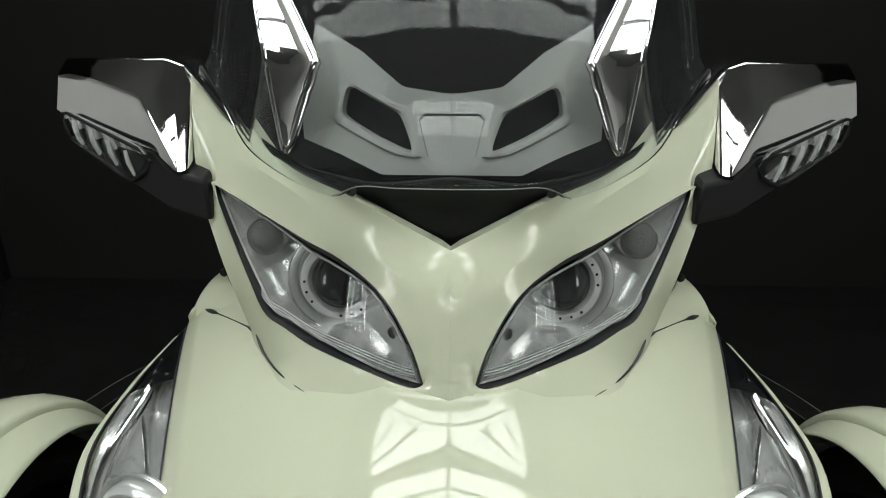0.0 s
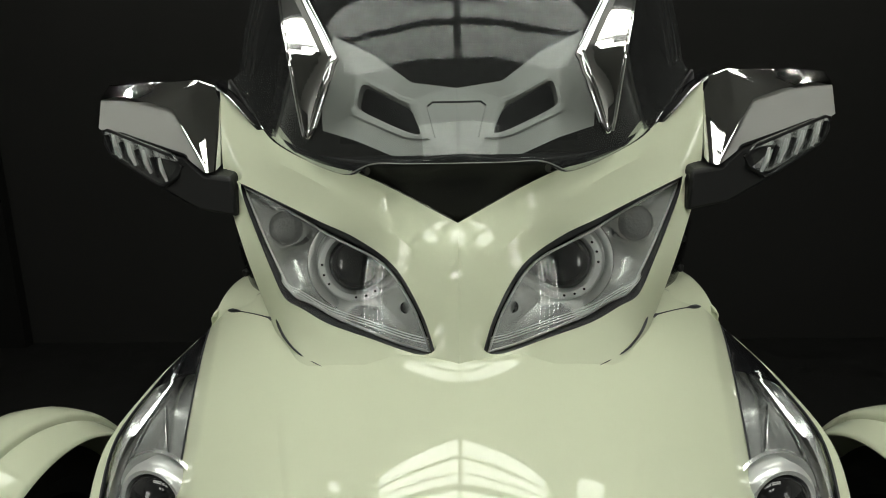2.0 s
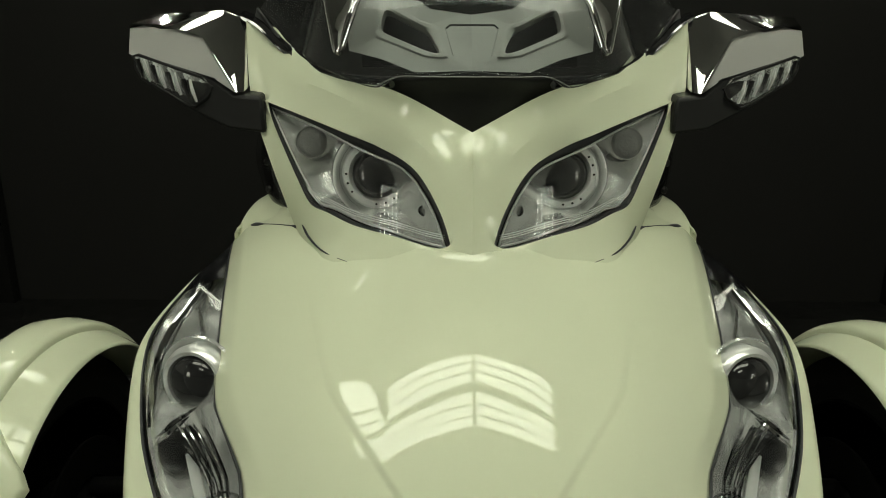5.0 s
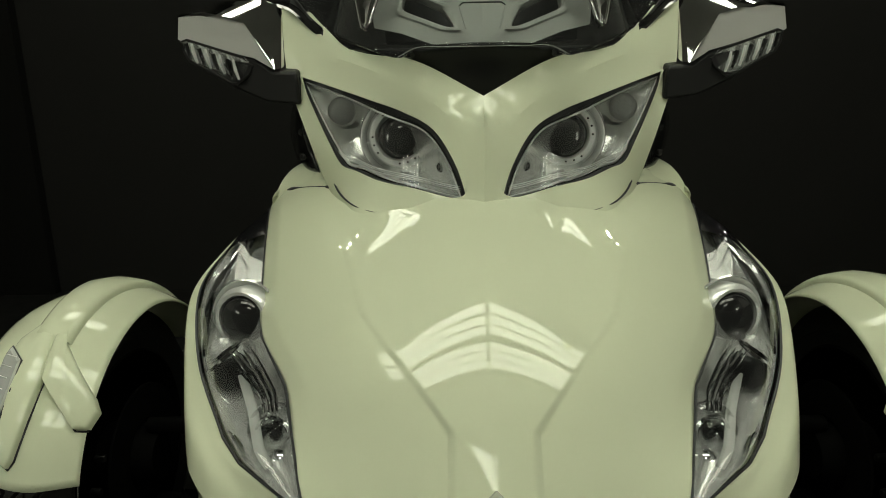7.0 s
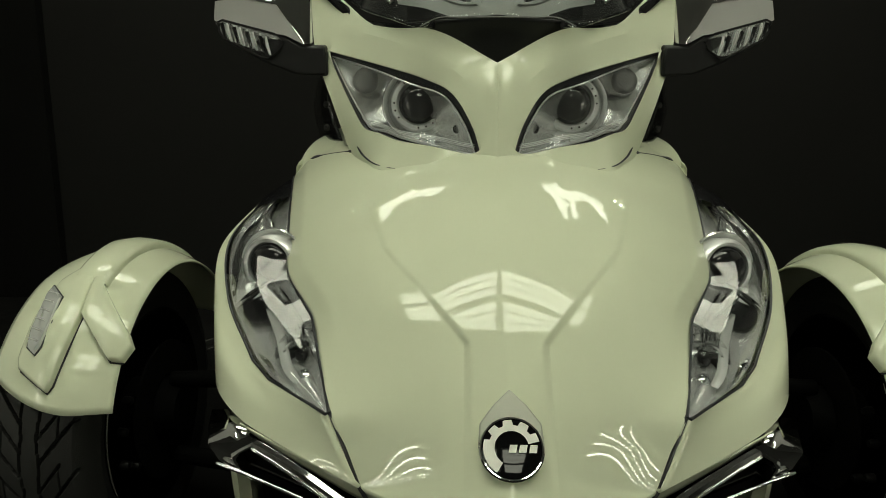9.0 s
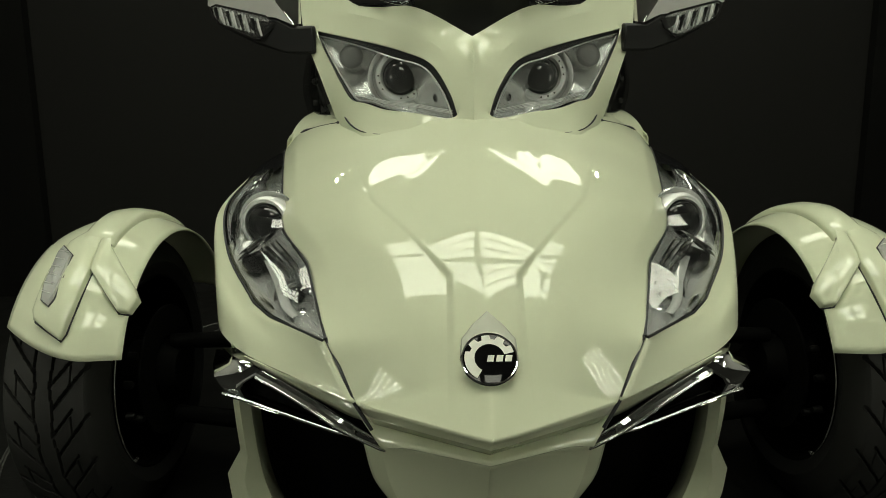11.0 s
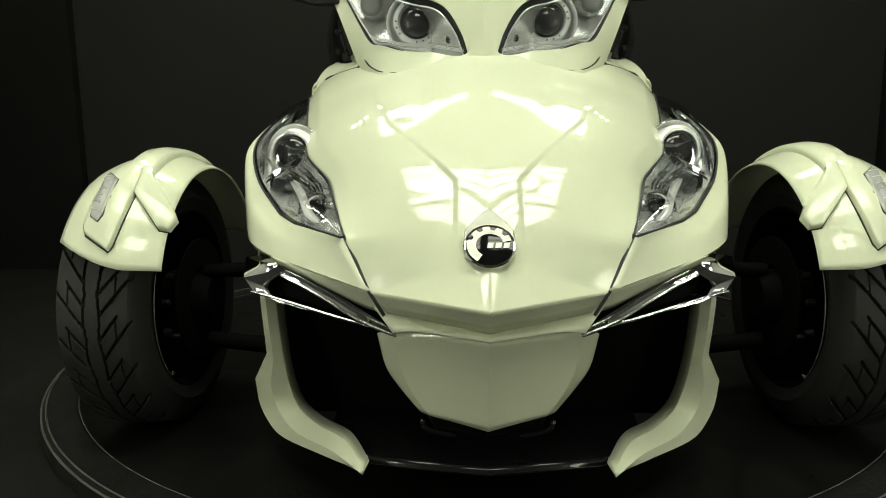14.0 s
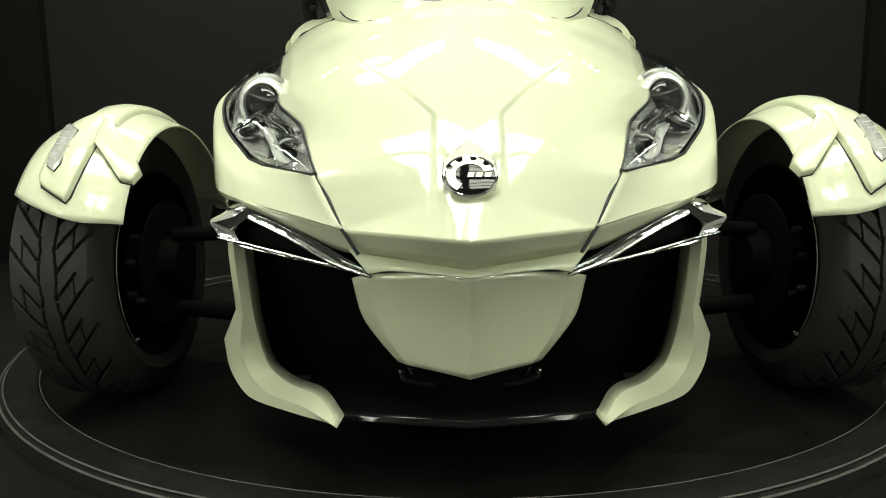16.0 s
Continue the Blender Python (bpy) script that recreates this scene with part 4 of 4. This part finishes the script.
for s in (1, -1):
    wheel = empty("front_wheel", bike, (s * .742, 0, .281))
    tagged(wheel, "black front wheel with a grooved tyre")
    bm = tyre_mesh(.742)
    bmesh.ops.recalc_face_normals(bm, faces=bm.faces)
    piece("tyre", side(bm, s), RUBBER, wheel, "worn black tyre with slanted tread grooves", angle=25)
    # rim blackened: the shade inside the wheel is put into its colour
    piece("rim", lathe([(.202, -.078), (.196, -.080), (.186, -.06), (.18, .0), (.05, .02), (.05, .05), (0, .05)], V(s * .742, .766, .281), (s, 0, 0), 64), SHADEBLACK, wheel)
    # highlight on the front of the rim lip, modelled as a bright arc
    lipline = [on_wheel(.742 - .0845, d, .204) for d in range(-40, 41, 4)]
    piece("rim_glint", side(tube(lipline, [.0006] + [.0014] * (len(lipline) - 2) + [.0006], 6), s), BRUSHED, wheel, "thin bright strip standing for the highlight on the rim lip")
    piece("valve_cap", side(lathe([(0, -.006), (.004, -.005), (.004, .004), (0, .005)], on_wheel(.742 - .086, -42, .200), (0, -1, 0), 10), s), BRUSHED, wheel)
    for d, r in ((28, .15), (8, .16), (-14, .165), (-25, .14)):
        piece("wheel_bolt", side(lathe([(0, -.007), (.006, -.006), (.008, 0), (.008, .01)], on_wheel(.742 - .092, d, r), (1, 0, 0), 10), s), STEEL, wheel)
    # disc and hub take the same painted-in shade
    piece("brake_disc", lathe([(.13, -.100), (.135, -.100), (.135, -.095), (.07, -.095), (.07, -.100), (.13, -.100)], V(s * .742, .766, .281), (s, 0, 0), 48), SHADEBLACK, wheel)
    piece("hub", lathe([(0, -.13), (.045, -.13), (.06, -.10), (.06, -.03), (0, -.03)], V(s * .742, .766, .281), (s, 0, 0), 32), SHADEBLACK, wheel)
    fender = empty("fender", bike, (s * .70, 0, .5))
    tagged(fender, "cream front fender with a raised forked ridge")
    grid = []
    for j in range(61):
        v = j / 60
        row = []
        for i in range(25):
            x = FX[0] + (FX[1] - FX[0]) * i / 24
            a0 = fender_front(x)
            row.append(fender_point(x, a0 + (158 - a0) * v))
        grid.append(row)
    piece("shell", side(facing(skin(grid), (0, -1, 1)), s), PAINT, fender, thick=.004)
    # forked ridge: two arms that join over the top
    arms = {
        "outer_arm": [(.700, 72), (.737, 63), (.747, 48), (.748, 36), (.742, 33.5), (.690, 27.4), (.685, 29), (.677, 39), (.673, 50), (.684, 66)],
        "inner_arm": [(.673, 50), (.645, 44), (.617, 37.5), (.600, 37.7), (.592, 43), (.602, 47), (.664, 62), (.682, 72), (.684, 66)],
    }
    for nm, pl in arms.items():
        loop = []
        for (x0, d0), (x1, d1) in zip(pl, pl[1:] + pl[:1]):
            for k in range(4):
                loop.append((x0 + (x1 - x0) * k / 4, d0 + (d1 - d0) * k / 4))
        mx = sum(p[0] for p in loop) / len(loop)
        md = sum(p[1] for p in loop) / len(loop)

        def ring(q, lift):
            pts = [(x + (mx - x) * q, d + (md - d) * q) for x, d in loop]
            return [fender_point(x, d, -.002 + (lift + .002) * ease((76 - d) / 6)) for x, d in pts]

        rows = [ring(0, -.003), ring(0, .0085), ring(.03, .0115), ring(.08, .0126), ring(.4, .0135), ring(.7, .014), ring(.97, .014)]
        piece(nm, side(facing(skin(rows, True), (0, -1, 1)), s), PAINT, fender, angle=50)
    band = []
    for j in range(45):
        d = 62 + 92 * j / 44
        mid, half = .690 + .006 * ease((d - 62) / 40), .030 + .016 * ease((d - 62) / 60)
        low = -.003 if j in (0, 44) else 0
        band.append([fender_point(mid + half * q, d, lift + low) for q, lift in ((-1, -.003), (-.99, .006), (-.93, .0105), (-.7, .0130), (0, .0135), (.7, .0130), (.93, .0105), (.99, .006), (1, -.003))])
    piece("ridge_band", side(facing(skin(band), (0, -1, 1)), s), PAINT, fender, angle=50)
    gap = [fender_point(x, d, .001) for x, d in ((.748, 36), (.742, 33), (.716, 30), (.690, 27), (.684, 29), (.676, 39), (.672, 50.5), (.644, 43.7), (.616, 37.0), (.600, 37.2))]
    piece("ridge_gap", side(tube(gap, .0016, 6), s), SEAL, fender)
    ind = [(.739, 59.4), (.710, 54.5), (.710, 39.0), (.716, 36.8), (.733, 39.0), (.738, 44), (.742, 57)]
    mx, md = .726, 48
    rows = [[fender_point(x + (mx - x) * q, d + (md - d) * q, lift) for x, d in ind] for q, lift in ((0, .008), (0, .0155), (.14, .019), (.5, .020), (.95, .0205))]
    piece("marker_lamp", side(facing(skin(rows, True), (0, -1, 1)), s), BOWL, fender, "clear narrow marker lamp", angle=30)
    for k in range(6):
        d = 41 + 2.9 * k
        rib = [fender_point(x, d + (x - .726) * 60, .0212) for x in (.716, .721, .726, .731, .735)]
        piece("lamp_rib", side(tube(rib, .0006, 5), s), SATIN, fender)
    piece("lamp_seal", side(tube([fender_point(x, d, .0145) for x, d in ind], .0017, 6, True), s), SEAL, fender)
    # suspension, blackened to carry the shade behind the wheels
    piece("upper_arm", side(tube([V(.28, .70, .36), V(.45, .75, .35), V(.63, .766, .34)], [.02, .018, .016], 10), s), SHADEBLACK)
    piece("lower_arm", side(tube([V(.25, .68, .17), V(.45, .74, .17), V(.63, .766, .18)], [.024, .02, .018], 10), s), SHADEBLACK)
